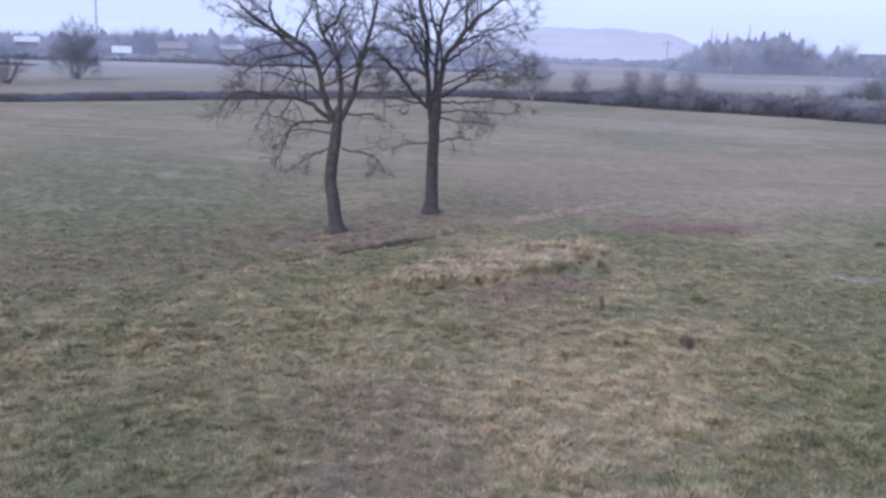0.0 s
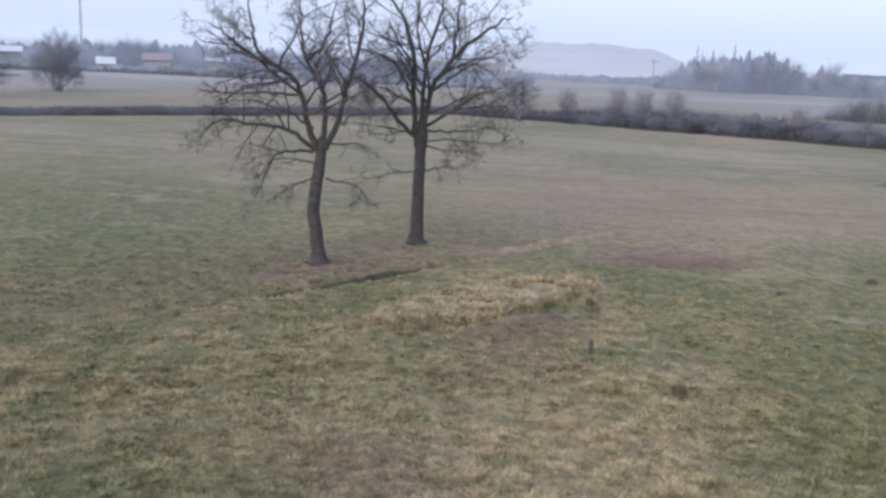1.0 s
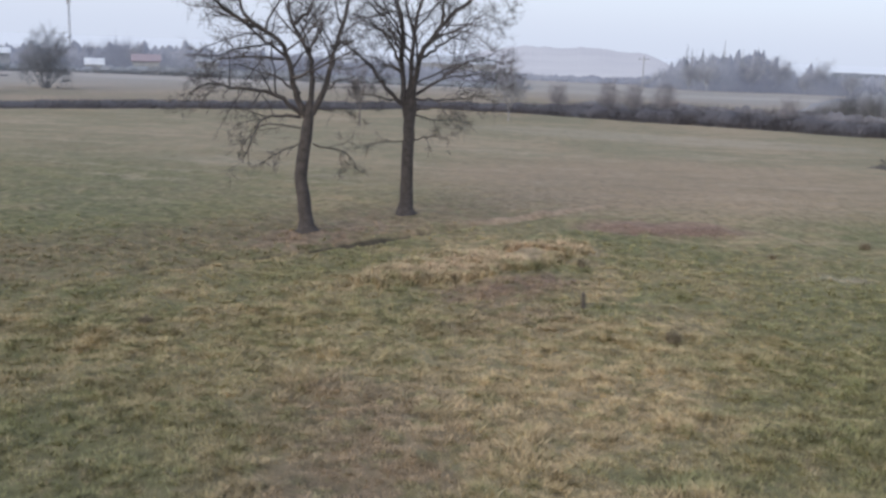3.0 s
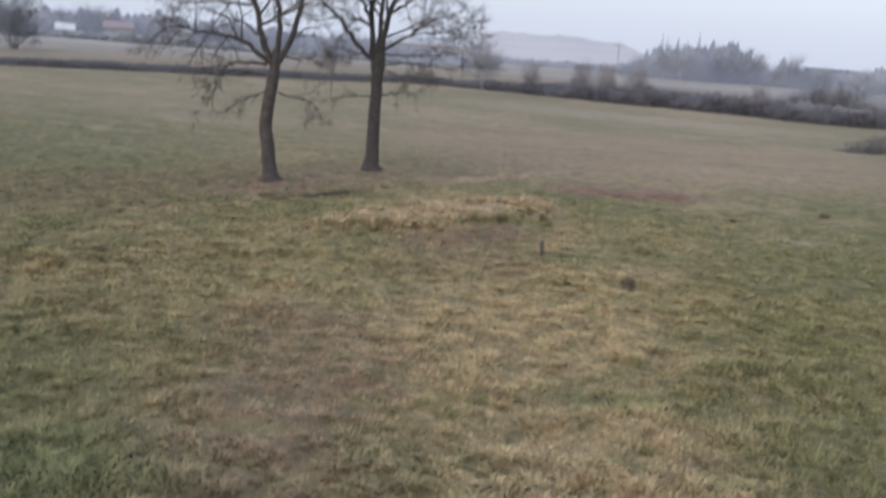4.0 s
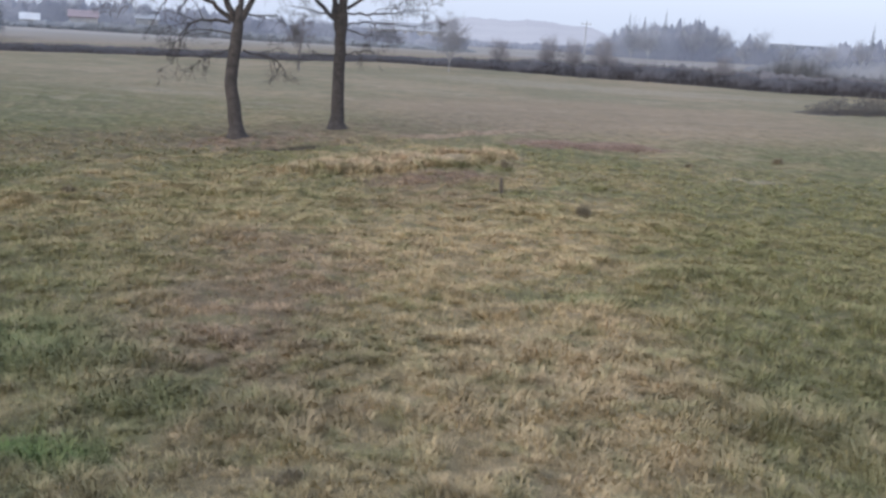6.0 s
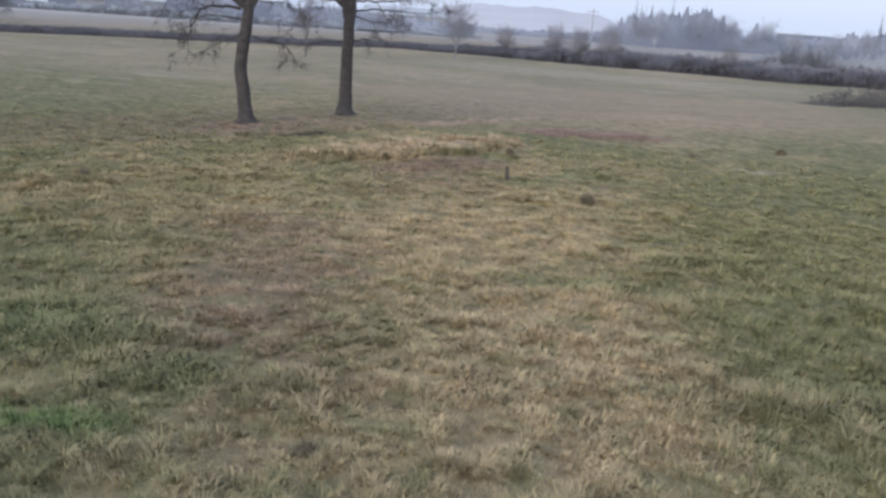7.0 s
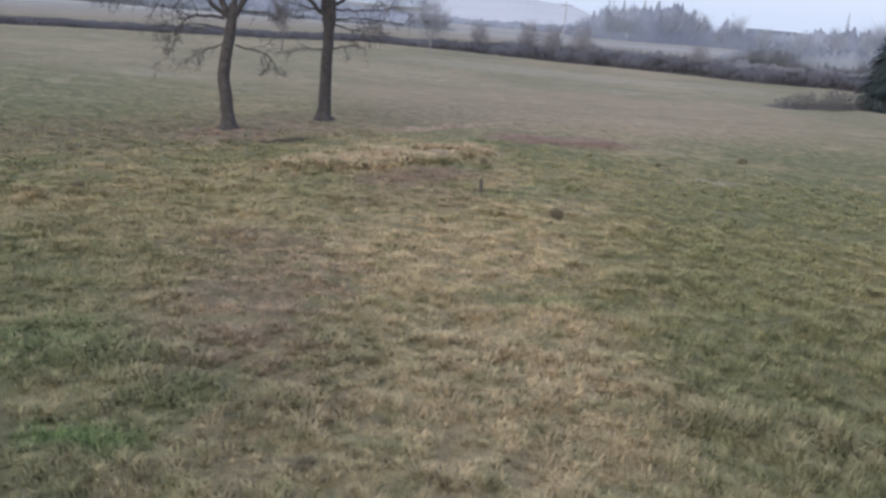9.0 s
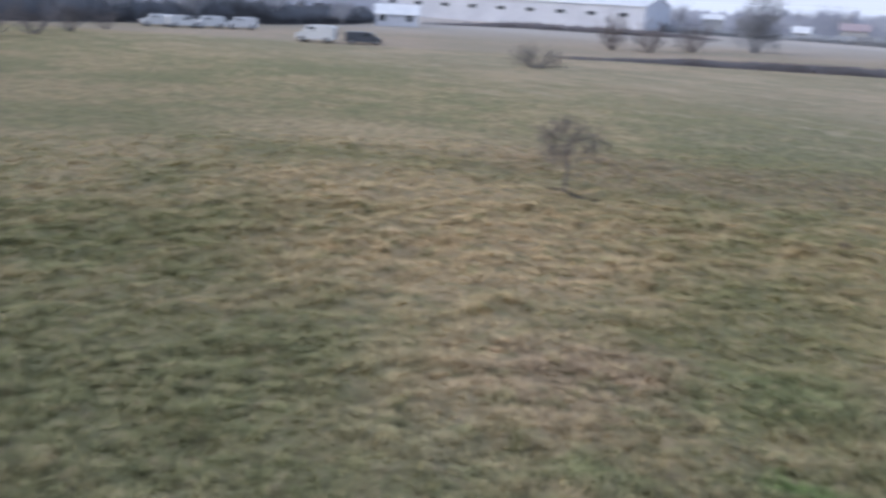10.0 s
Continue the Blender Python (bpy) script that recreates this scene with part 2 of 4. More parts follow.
def meadow(name, blades):
    m, nt, bsdf = material(name, 0.95, 0.1)
    grp = nt.nodes.new("ShaderNodeGroup")
    grp.node_tree = FIELD
    col = grp.outputs["Color"]
    if blades:
        rnd = add(nt, "NewGeometry").outputs["Random Per Island"]
        tone = ramp(nt, rnd, 0.0, 1.0, 1.28, 1.58)
        tint = add(nt, "CombineXYZ", X=tone, Y=tone, Z=calc(nt, "MULTIPLY", tone, 0.99)).outputs[0]
        col = blend(nt, 1.0, col, tint, "MULTIPLY")
    else:
        # darker between the blades, easing out to plain turf where the tall grass ends
        far = add(nt, "SeparateXYZ", Vector=add(nt, "NewGeometry").outputs["Position"]).outputs["Y"]
        col = blend(nt, ramp(nt, far, 18, 46, 0.3, 0.0), col, (0.13, 0.11, 0.065))
        node = add(nt, "Bump", Strength=1.0, Distance=0.15, Height=grp.outputs["Fine"])
        nt.links.new(node.outputs[0], bsdf.inputs["Normal"])
    nt.links.new(col, bsdf.inputs["Base Color"])
    return m


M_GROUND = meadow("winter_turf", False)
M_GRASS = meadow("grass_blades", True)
M_BARK = speckled("oak_bark", (0.056, 0.049, 0.047), (0.125, 0.109, 0.102), 5.0, bump=0.8)
M_TWIG = speckled("bare_twigs", (0.068, 0.060, 0.060), (0.14, 0.124, 0.12), 1.5, island=0.6)
# far wood paled to blue-grey, haze painted into the base colour
M_FARTWIG = speckled("hazed_distant_bare_wood", (0.37, 0.38, 0.42), (0.47, 0.48, 0.52), 0.3, island=0.6)
M_REDTWIG = speckled("reddish_bare_scrub", (0.13, 0.12, 0.128), (0.20, 0.185, 0.19), 0.4, island=0.6)
M_REDBRAMBLE = speckled("reddish_withered_brambles", (0.23, 0.165, 0.135), (0.38, 0.28, 0.23), 0.6, island=0.7)
# misty and haze-named twigs below: haze painted into their base colours
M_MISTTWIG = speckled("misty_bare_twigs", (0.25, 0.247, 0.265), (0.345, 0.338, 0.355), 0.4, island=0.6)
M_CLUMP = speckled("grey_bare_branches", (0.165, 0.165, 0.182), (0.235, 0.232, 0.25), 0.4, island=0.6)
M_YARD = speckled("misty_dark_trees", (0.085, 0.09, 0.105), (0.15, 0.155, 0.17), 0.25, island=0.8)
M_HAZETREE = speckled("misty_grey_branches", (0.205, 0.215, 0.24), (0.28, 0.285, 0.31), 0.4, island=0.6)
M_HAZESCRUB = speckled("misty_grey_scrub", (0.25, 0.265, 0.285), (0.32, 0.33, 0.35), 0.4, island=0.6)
M_HAZEBUSH = speckled("hazed_brown_bare_twigs", (0.27, 0.255, 0.268), (0.36, 0.34, 0.35), 0.4, island=0.6)
M_BUSH = speckled("brown_bare_bush", (0.13, 0.115, 0.115), (0.22, 0.195, 0.19), 0.4, island=0.7)
M_YOUNG = speckled("thin_grey_brown_twigs", (0.13, 0.113, 0.105), (0.215, 0.19, 0.173), 1.5, island=0.6)
M_HEDGE = speckled("dark_hedge_twigs", (0.08, 0.076, 0.084), (0.116, 0.109, 0.118), 0.25, island=0.5)
M_SCRUB = speckled("brown_scrub_twigs", (0.105, 0.098, 0.105), (0.165, 0.15, 0.152), 0.3, island=0.6)
M_BRAMBLE = speckled("bramble_leaves", (0.13, 0.125, 0.128), (0.22, 0.205, 0.195), 1.2, island=0.9)
M_NEEDLE = speckled("spruce_needles", (0.035, 0.048, 0.052), (0.075, 0.09, 0.088), 1.0, island=0.6)
# needles paled to blue-grey, the haze put into their colour
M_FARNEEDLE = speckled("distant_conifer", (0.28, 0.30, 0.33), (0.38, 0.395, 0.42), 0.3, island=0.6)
M_WOODPOST = speckled("weathered_post", (0.085, 0.074, 0.06), (0.165, 0.142, 0.118), 8.0, bump=0.5)
# pole colour lightened to stand for the mist in front of it
M_GREYPOLE = speckled("hazed_grey_pole", (0.35, 0.355, 0.375), (0.43, 0.43, 0.45), 2.0, bump=0.3)
M_WEED = speckled("withered_thistle", (0.19, 0.16, 0.11), (0.28, 0.235, 0.165), 1.5, island=0.8)
# white render greyed towards blue, mist painted into its colour
M_WHITEWALL = speckled("hazed_white_render", (0.46, 0.48, 0.54), (0.58, 0.60, 0.66), 0.2)
M_GREYWALL = speckled("grey_wall", (0.30, 0.31, 0.33), (0.42, 0.42, 0.43), 0.2)
M_FARWALL = speckled("distant_grey_wall", (0.20, 0.21, 0.23), (0.27, 0.28, 0.30), 0.2)
M_PALEROOF = speckled("pale_roof", (0.56, 0.58, 0.62), (0.74, 0.75, 0.77), 0.6, rough=0.5, spec=0.4)
# red tiles and pale roof greyed, haze painted into both colours
M_REDROOF = speckled("hazed_red_tiles", (0.32, 0.275, 0.30), (0.37, 0.31, 0.335), 0.6)
M_MISTROOF = speckled("misty_pale_roof", (0.42, 0.44, 0.48), (0.52, 0.54, 0.58), 0.3)
M_SLATE = speckled("slate_roof", (0.17, 0.18, 0.20), (0.25, 0.26, 0.28), 0.5)
M_GLASS = speckled("dark_window_glass", (0.03, 0.035, 0.045), (0.07, 0.08, 0.09), 0.5, rough=0.1, spec=0.6)
# white paint greyed in colour to stand for mist
M_WHITEPAINT = speckled("white_car_paint", (0.50, 0.515, 0.54), (0.60, 0.61, 0.63), 0.5, rough=0.25, spec=0.5)
M_DARKPAINT = speckled("dark_car_paint", (0.04, 0.045, 0.06), (0.06, 0.065, 0.08), 0.5, rough=0.3, spec=0.5)
M_TYRE = speckled("tyre_rubber", (0.02, 0.02, 0.02), (0.04, 0.04, 0.04), 6.0)
M_STEEL = speckled("galvanised_steel", (0.32, 0.33, 0.35), (0.42, 0.43, 0.45), 0.6, rough=0.5, metal=0.5)


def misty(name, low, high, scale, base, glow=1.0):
    """Woods and hills far off as a plain backdrop: bright winter mist painted in as glow."""
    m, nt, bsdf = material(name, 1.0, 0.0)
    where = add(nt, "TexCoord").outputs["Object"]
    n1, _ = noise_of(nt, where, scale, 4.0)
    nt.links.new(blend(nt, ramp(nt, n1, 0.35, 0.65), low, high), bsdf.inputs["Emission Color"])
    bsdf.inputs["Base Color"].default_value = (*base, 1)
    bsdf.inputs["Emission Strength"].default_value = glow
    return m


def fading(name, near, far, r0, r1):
    """The plain beyond the fields: mist painted as emission, paler with every hundred metres until sky and land are
    one.
    """
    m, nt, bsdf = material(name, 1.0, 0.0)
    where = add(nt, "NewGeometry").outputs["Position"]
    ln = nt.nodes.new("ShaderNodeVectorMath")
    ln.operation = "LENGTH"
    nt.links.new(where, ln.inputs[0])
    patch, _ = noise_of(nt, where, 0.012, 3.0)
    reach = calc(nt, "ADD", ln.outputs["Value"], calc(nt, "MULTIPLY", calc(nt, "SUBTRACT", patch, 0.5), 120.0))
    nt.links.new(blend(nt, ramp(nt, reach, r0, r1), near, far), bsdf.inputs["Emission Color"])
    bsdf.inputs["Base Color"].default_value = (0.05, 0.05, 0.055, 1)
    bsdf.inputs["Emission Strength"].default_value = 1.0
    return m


# mist painted as emission on hills, plain and woods
M_HILL = misty("glowing_mist_hills", (0.40, 0.405, 0.47), (0.445, 0.45, 0.51), 0.02, (0.08, 0.08, 0.09))
M_MIST = fading("glowing_mist_plain", (0.36, 0.37, 0.43), (0.60, 0.64, 0.74), 300, 620)
M_FARWOOD = misty("glowing_mist_woods", (0.10, 0.11, 0.145), (0.145, 0.155, 0.19), 0.06, (0.17, 0.17, 0.19))


# ---- helpers of this scene ----
def tri_mesh(name, verts, tris, mat):
    """A mesh of triangles from two arrays."""
    me = bpy.data.meshes.new(name)
    n = len(tris)
    me.vertices.add(len(verts))
    me.vertices.foreach_set("co", np.asarray(verts, np.float32).ravel())
    me.loops.add(3 * n)
    me.loops.foreach_set("vertex_index", np.asarray(tris, np.int32).ravel())
    me.polygons.add(n)
    me.polygons.foreach_set("loop_start", np.arange(0, 3 * n, 3, dtype=np.int32))
    me.polygons.foreach_set("loop_total", np.full(n, 3, np.int32))
    me.materials.append(mat)
    me.update(calc_edges=True)
    return me


def child(name, me, parent, label="", kind=""):
    ob = new(name, me)
    ob.parent = parent
    return tagged(ob, label, kind=kind)


def part(name, bm, mat, parent, label=""):
    me = bpy.data.meshes.new(name)
    bm.to_mesh(me)
    bm.free()
    me.materials.append(mat)
    return child(name, me, parent, label)


def box(bm, x0, y0, z0, x1, y1, z1, bevel=0.0):
    made = bmesh.ops.create_cube(bm, size=1.0, matrix=Matrix.Translation(((x0 + x1) / 2, (y0 + y1) / 2, (z0 + z1) / 2)) @ Matrix.Diagonal((x1 - x0, y1 - y0, z1 - z0, 1)))
    if bevel:
        edges = list({e for v in made["verts"] for e in v.link_edges})
        bmesh.ops.bevel(bm, geom=edges, offset=bevel, segments=2, affect="EDGES")
    return bm


def value_noise(x, y, seed=0):
    """Smooth noise, 0 to 1, over arrays of places one unit apart."""
    xi, yi = np.floor(x).astype(np.int64), np.floor(y).astype(np.int64)
    fx, fy = x - xi, y - yi
    fx, fy = fx * fx * (3 - 2 * fx), fy * fy * (3 - 2 * fy)

    def h(a, b):
        n = (a * 374761393 + b * 668265263 + seed * 974711) & 0x7FFFFFFF
        n = ((n ^ (n >> 13)) * 1274126177) & 0x7FFFFFFF
        return ((n ^ (n >> 16)) & 0xFFFF) / 65535.0

    low = h(xi, yi) * (1 - fx) + h(xi + 1, yi) * fx
    high = h(xi, yi + 1) * (1 - fx) + h(xi + 1, yi + 1) * fx
    return low * (1 - fy) + high * fy


DITCH_A, DITCH_B = np.array([-12.5, 31.2]), np.array([6.0, 50.3])


def ditch(x, y):
    """How far a place lies along and across the little ditch before the trees."""
    d = DITCH_B - DITCH_A
    ln = np.hypot(*d)
    along = ((x - DITCH_A[0]) * d[0] + (y - DITCH_A[1]) * d[1]) / ln
    across = ((y - DITCH_A[1]) * d[0] - (x - DITCH_A[0]) * d[1]) / ln
    return along / ln, across


def height(x, y):
    x, y = np.asarray(x, float), np.asarray(y, float)
    near = np.clip(1.4 - np.hypot(x, y - 25) / 90, 0.0, 1.0)
    z = 0.22 * (value_noise(x / 9, y / 9, 1) - 0.5) + near * 0.15 * (value_noise(x / 1.3, y / 1.3, 2) - 0.5)
    z += near * 0.15 * (value_noise(x / 0.55, y / 0.55, 3) - 0.5)
    u, v = ditch(x, y)
    on = np.clip(u * 8, 0, 1) * np.clip((1 - u) * 3, 0, 1) * (0.45 + 0.8 * value_noise(x / 2.0, y / 2.0, 5))
    z -= on * 0.34 * np.exp(-((v + 0.05) / 0.33) ** 2)
    z += 0.09 * np.exp(-(((x + 0.3) * 0.66 + (y - 34.4) * 0.75) / 5.2) ** 2 - (((x + 0.3) * 0.75 - (y - 34.4) * 0.66) / 1.9) ** 2)
    z += 0.06 * np.exp(-((x + 8.2) ** 2 + (y - 39.1) ** 2) / 1.6) + 0.06 * np.exp(-((x + 4.5) ** 2 + (y - 43.8) ** 2) / 1.9)
    return z


def zat(x, y):
    return float(height(np.array([x]), np.array([y]))[0])


# ---- ground ----
def spaced(low, high, step, reach, growth=1.12):
    mid = np.arange(low, high + step, step)
    out, s, p = [], step, high + step
    while p < reach:
        s *= growth
        p += s
        out.append(p)
    left, s, p = [], step, low
    while p > -reach:
        s *= growth
        p -= s
        left.append(p)
    return np.array(left[::-1] + list(mid) + out)


def make_ground():
    gx, gy = spaced(-28, 20, 0.26, 4200), spaced(4, 54, 0.26, 4200)
    xx, yy = np.meshgrid(gx, gy)
    zz = height(xx, yy)
    nx, ny = len(gx), len(gy)
    idx = np.arange(nx * ny).reshape(ny, nx)
    a, b, c, d = idx[:-1, :-1].ravel(), idx[:-1, 1:].ravel(), idx[1:, 1:].ravel(), idx[1:, :-1].ravel()
    tris = np.concatenate([np.stack([a, b, c], 1), np.stack([a, c, d], 1)])
    me = tri_mesh("ground", np.stack([xx.ravel(), yy.ravel(), zz.ravel()], 1), tris, M_GROUND)
    me.polygons.foreach_set("use_smooth", np.ones(len(me.polygons), bool))
    return tagged(new("ground", me), "uneven winter meadow of tan, olive and reddish grass", "meadow", kind="structure")


make_ground()


def blades(rng, px, py, pz, tall, count, spread, width, lean, simple=False):
    """Bent three-triangle blades (or simple one-triangle ones) round each tuft: arrays of corners and triangles."""
    n = len(px) * count
    bx, by, bz, bh, bw = (np.repeat(a, count) for a in (px, py, pz, tall, width))
    az, r = rng.uniform(0, 2 * np.pi, n), np.sqrt(rng.uniform(0, 1, n)) * np.repeat(spread, count)
    h = bh * rng.uniform(0.45, 1.0, n)
    tilt = lean * rng.uniform(0.25, 1.1, n)
    ox, oy = bx + r * np.cos(az), by + r * np.sin(az)
    dirx, diry = np.cos(az + rng.normal(0, 0.7, n)), np.sin(az + rng.normal(0, 0.7, n))
    sx, sy = -diry * bw / 2, dirx * bw / 2
    mx, my, mz = ox + dirx * h * 0.35 * tilt, oy + diry * h * 0.35 * tilt, bz + h * 0.62
    tx, ty, tz = ox + dirx * h * tilt, oy + diry * h * tilt, bz + h * (1.0 - 0.35 * tilt)
    z0 = bz - 0.04
    if simple:
        v = np.stack([np.stack([ox - sx, oy - sy, z0], 1), np.stack([ox + sx, oy + sy, z0], 1), np.stack([tx, ty, tz], 1)], 1).reshape(-1, 3)
        return v, np.arange(3 * n).reshape(-1, 3)
    v = np.stack([
        np.stack([ox - sx, oy - sy, z0], 1), np.stack([ox + sx, oy + sy, z0], 1),
        np.stack([mx - sx * 0.8, my - sy * 0.8, mz], 1), np.stack([mx + sx * 0.8, my + sy * 0.8, mz], 1),
        np.stack([tx, ty, tz], 1)], 1).reshape(-1, 3)
    base = (np.arange(n) * 5)[:, None]
    t = np.concatenate([base + [0, 1, 3], base + [0, 3, 2], base + [2, 3, 4]])
    return v, t


def make_grass():
    rng = np.random.default_rng(4)
    vs, ts, off = [], [], 0
    a0, a1 = radians(-82), radians(31)
    # rows: from, to (metres), tufts a square metre, blades, whether arching tussocks or low turf between them
    for r0, r1, per_m2, count, tussock in ((0.5, 6, 24, 14, 1), (6, 18, 30, 32, 1), (18, 31, 24, 20, 1), (31, 46, 18, 12, 1),
                                           (6, 18, 170, 8, 0), (18, 31, 110, 6, 0), (31, 44, 40, 5, 0)):
        n = int(per_m2 * (a1 - a0) / 2 * (r1**2 - r0**2))
        r, a = np.sqrt(rng.uniform(r0**2, r1**2, n)), rng.uniform(a0, a1, n)
        x, y = 0.4 + r * np.sin(a), -2.4 + r * np.cos(a)
        lush = 0.55 * value_noise(x / 1.6, y / 1.6, 12) + 0.45 * value_noise(x / 6, y / 6, 13)
        u, v = ditch(x, y)
        clump = value_noise(x / 0.52, y / 0.52, 14)
        keep = (rng.uniform(-0.35, 0.85, n) < 0.45 * lush + 0.62 * clump) & (rng.uniform(33, 47, n) > r) & ~((np.abs(v) < 0.4) & (u > 0.05) & (u < 0.55))
        x, y, r, lush, clump = x[keep], y[keep], r[keep], lush[keep], clump[keep]
        wide = np.clip(r * (0.0011 if r1 < 20 else 0.0017), 0.012, 0.09)
        if tussock:
            tall = (0.085 + 0.14 * lush) * (0.25 + 1.6 * clump) * rng.uniform(0.6, 1.3, len(x)) * np.clip(1.35 - r / 50, 0.4, 1.0)
            v, t = blades(rng, x, y, height(x, y), tall, count, 0.45 * tall + 0.05, wide, 1.35, r1 > 20)
        else:
            tall = 0.06 + 0.09 * lush * rng.uniform(0.6, 1.3, len(x))
            v, t = blades(rng, x, y, height(x, y), tall, count, np.full(len(x), 0.12), wide, 1.2, True)
        vs.append(v)
        ts.append(t + off)
        off += len(v)
    me = tri_mesh("grass", np.concatenate(vs), np.concatenate(ts), M_GRASS)
    tagged(new("grass", me), "tufted winter grass, tan and olive, lying over", "grass", kind="stuff")
    # the patch of long dry straw on its low rise
    n = 4200
    s, w = rng.uniform(-1, 1, n), rng.uniform(-1, 1, n)
    inside = s**2 + w**2 < rng.uniform(0.5, 1.1, n)
    s, w = s[inside] * 5.8, w[inside] * 1.9
    x, y = -0.8 + s * 0.68 + w * 0.73, 35.2 + s * 0.73 - w * 0.68
    keep = value_noise(x / 0.9, y / 0.9, 21) > 0.3
    x, y = x[keep], y[keep]
    v, t = blades(rng, x, y, height(x, y), rng.uniform(0.14, 0.40, len(x)), 11, np.full(len(x), 0.14), np.full(len(x), 0.034), 1.0)
    tagged(new("straw_grass", tri_mesh("straw_grass", v, t, M_GRASS)), "patch of long pale straw-coloured grass", "grass", kind="stuff")


make_grass()


# ---- bare wood: limbs, twigs, trees ----
def tube_arrays(lines, sides_of):
    """Tapered tubes along polylines [(points, radii, level)]: corner and triangle arrays."""
    vs, ts, off = [], [], 0
    for pts, rad, level in lines:
        k = sides_of(level)
        p = np.asarray(pts, float)
        d = np.gradient(p, axis=0)
        d /= np.linalg.norm(d, axis=1)[:, None] + 1e-9
        ref = np.array([0.31, 0.83, 0.46]) if abs(d[0] @ np.array([0.31, 0.83, 0.46])) < 0.9 else np.array([1.0, 0, 0])
        u = np.cross(d, ref)
        u /= np.linalg.norm(u, axis=1)[:, None] + 1e-9
        w = np.cross(d, u)
        a = np.arange(k) * 2 * np.pi / k
        ring = p[:, None] + np.asarray(rad)[:, None, None] * (np.cos(a)[None, :, None] * u[:, None] + np.sin(a)[None, :, None] * w[:, None])
        m = len(p)
        vs.append(ring.reshape(-1, 3))
        i = np.arange(m - 1)[:, None] * k
        j = np.arange(k)[None]
        q0, q1, q2, q3 = i + j, i + (j + 1) % k, i + k + (j + 1) % k, i + k + j
        ts.append(off + np.concatenate([np.stack([q0, q1, q2], -1).reshape(-1, 3), np.stack([q0, q2, q3], -1).reshape(-1, 3)]))
        off += m * k
    return np.concatenate(vs), np.concatenate(ts)


def tubes(name, lines, mat, sides_of=lambda level: (9, 7, 5, 4, 3, 3)[min(level, 5)]):
    v, t = tube_arrays(lines, sides_of)
    me = tri_mesh(name, v, t, mat)
    me.polygons.foreach_set("use_smooth", np.ones(len(me.polygons), bool))
    return me


def wander(rng, start, way, length, bend, lift, steps):
    """A crooked line from start: bend per step, lift towards the sky (or down)."""
    pts, d = [np.array(start, float)], np.array(way, float)
    d /= np.linalg.norm(d)
    for _ in range(steps):
        d = d + rng.normal(0, bend, 3) + np.array([0, 0, lift])
        d /= np.linalg.norm(d)
        pts.append(pts[-1] + d * length / steps)
    return pts


def sprout(rng, pts, rad, level, last, out, many, ratio, lift, bend=0.16, open_out=1.0):
    """Side branches along a line, and theirs in turn; many: how many on each level (a metre of line, if its first is 1)."""
    p = np.asarray(pts)
    seg = np.linalg.norm(np.diff(p, axis=0), axis=1)
    total = seg.sum()
    dens = many[min(level, len(many) - 1)]
    if many[0]:
        dens = dens * total
    count = max(2, int(round(dens * (0.7 + 0.6 * rng.random()))))
    for n in range(count):
        f = 0.22 + 0.78 * (n + rng.random()) / count
        s = np.clip(np.searchsorted(np.cumsum(seg), f * total), 0, len(seg) - 1)
        g = (f * total - (np.cumsum(seg)[s] - seg[s])) / (seg[s] + 1e-9)
        at = p[s] + (p[s + 1] - p[s]) * np.clip(g, 0, 1)
        ahead = (p[s + 1] - p[s]) / (seg[s] + 1e-9)
        side = np.cross(ahead, rng.normal(0, 1, 3))
        side /= np.linalg.norm(side) + 1e-9
        spread = rng.uniform(0.5, 1.0) * open_out
        way = ahead * np.cos(spread) + side * np.sin(spread)
        length = total * ratio * (1.2 if level == 1 else 1.0) * rng.uniform(0.55, 1.15) * (1.15 - 0.72 * f)
        r = max(np.interp(f, np.linspace(0, 1, len(rad)), rad) * rng.uniform(0.42, 0.68), 0.009)
        steps = 6 if level < 2 else 4 if level < 3 else 2
        line = wander(rng, at, way, length, bend, lift, steps)
        rr = np.linspace(r, r * 0.35, steps + 1)
        out.append((line, rr, level + 1))
        if level + 1 < last:
            sprout(rng, line, rr, level + 1, last, out, many, ratio, lift, bend, open_out)


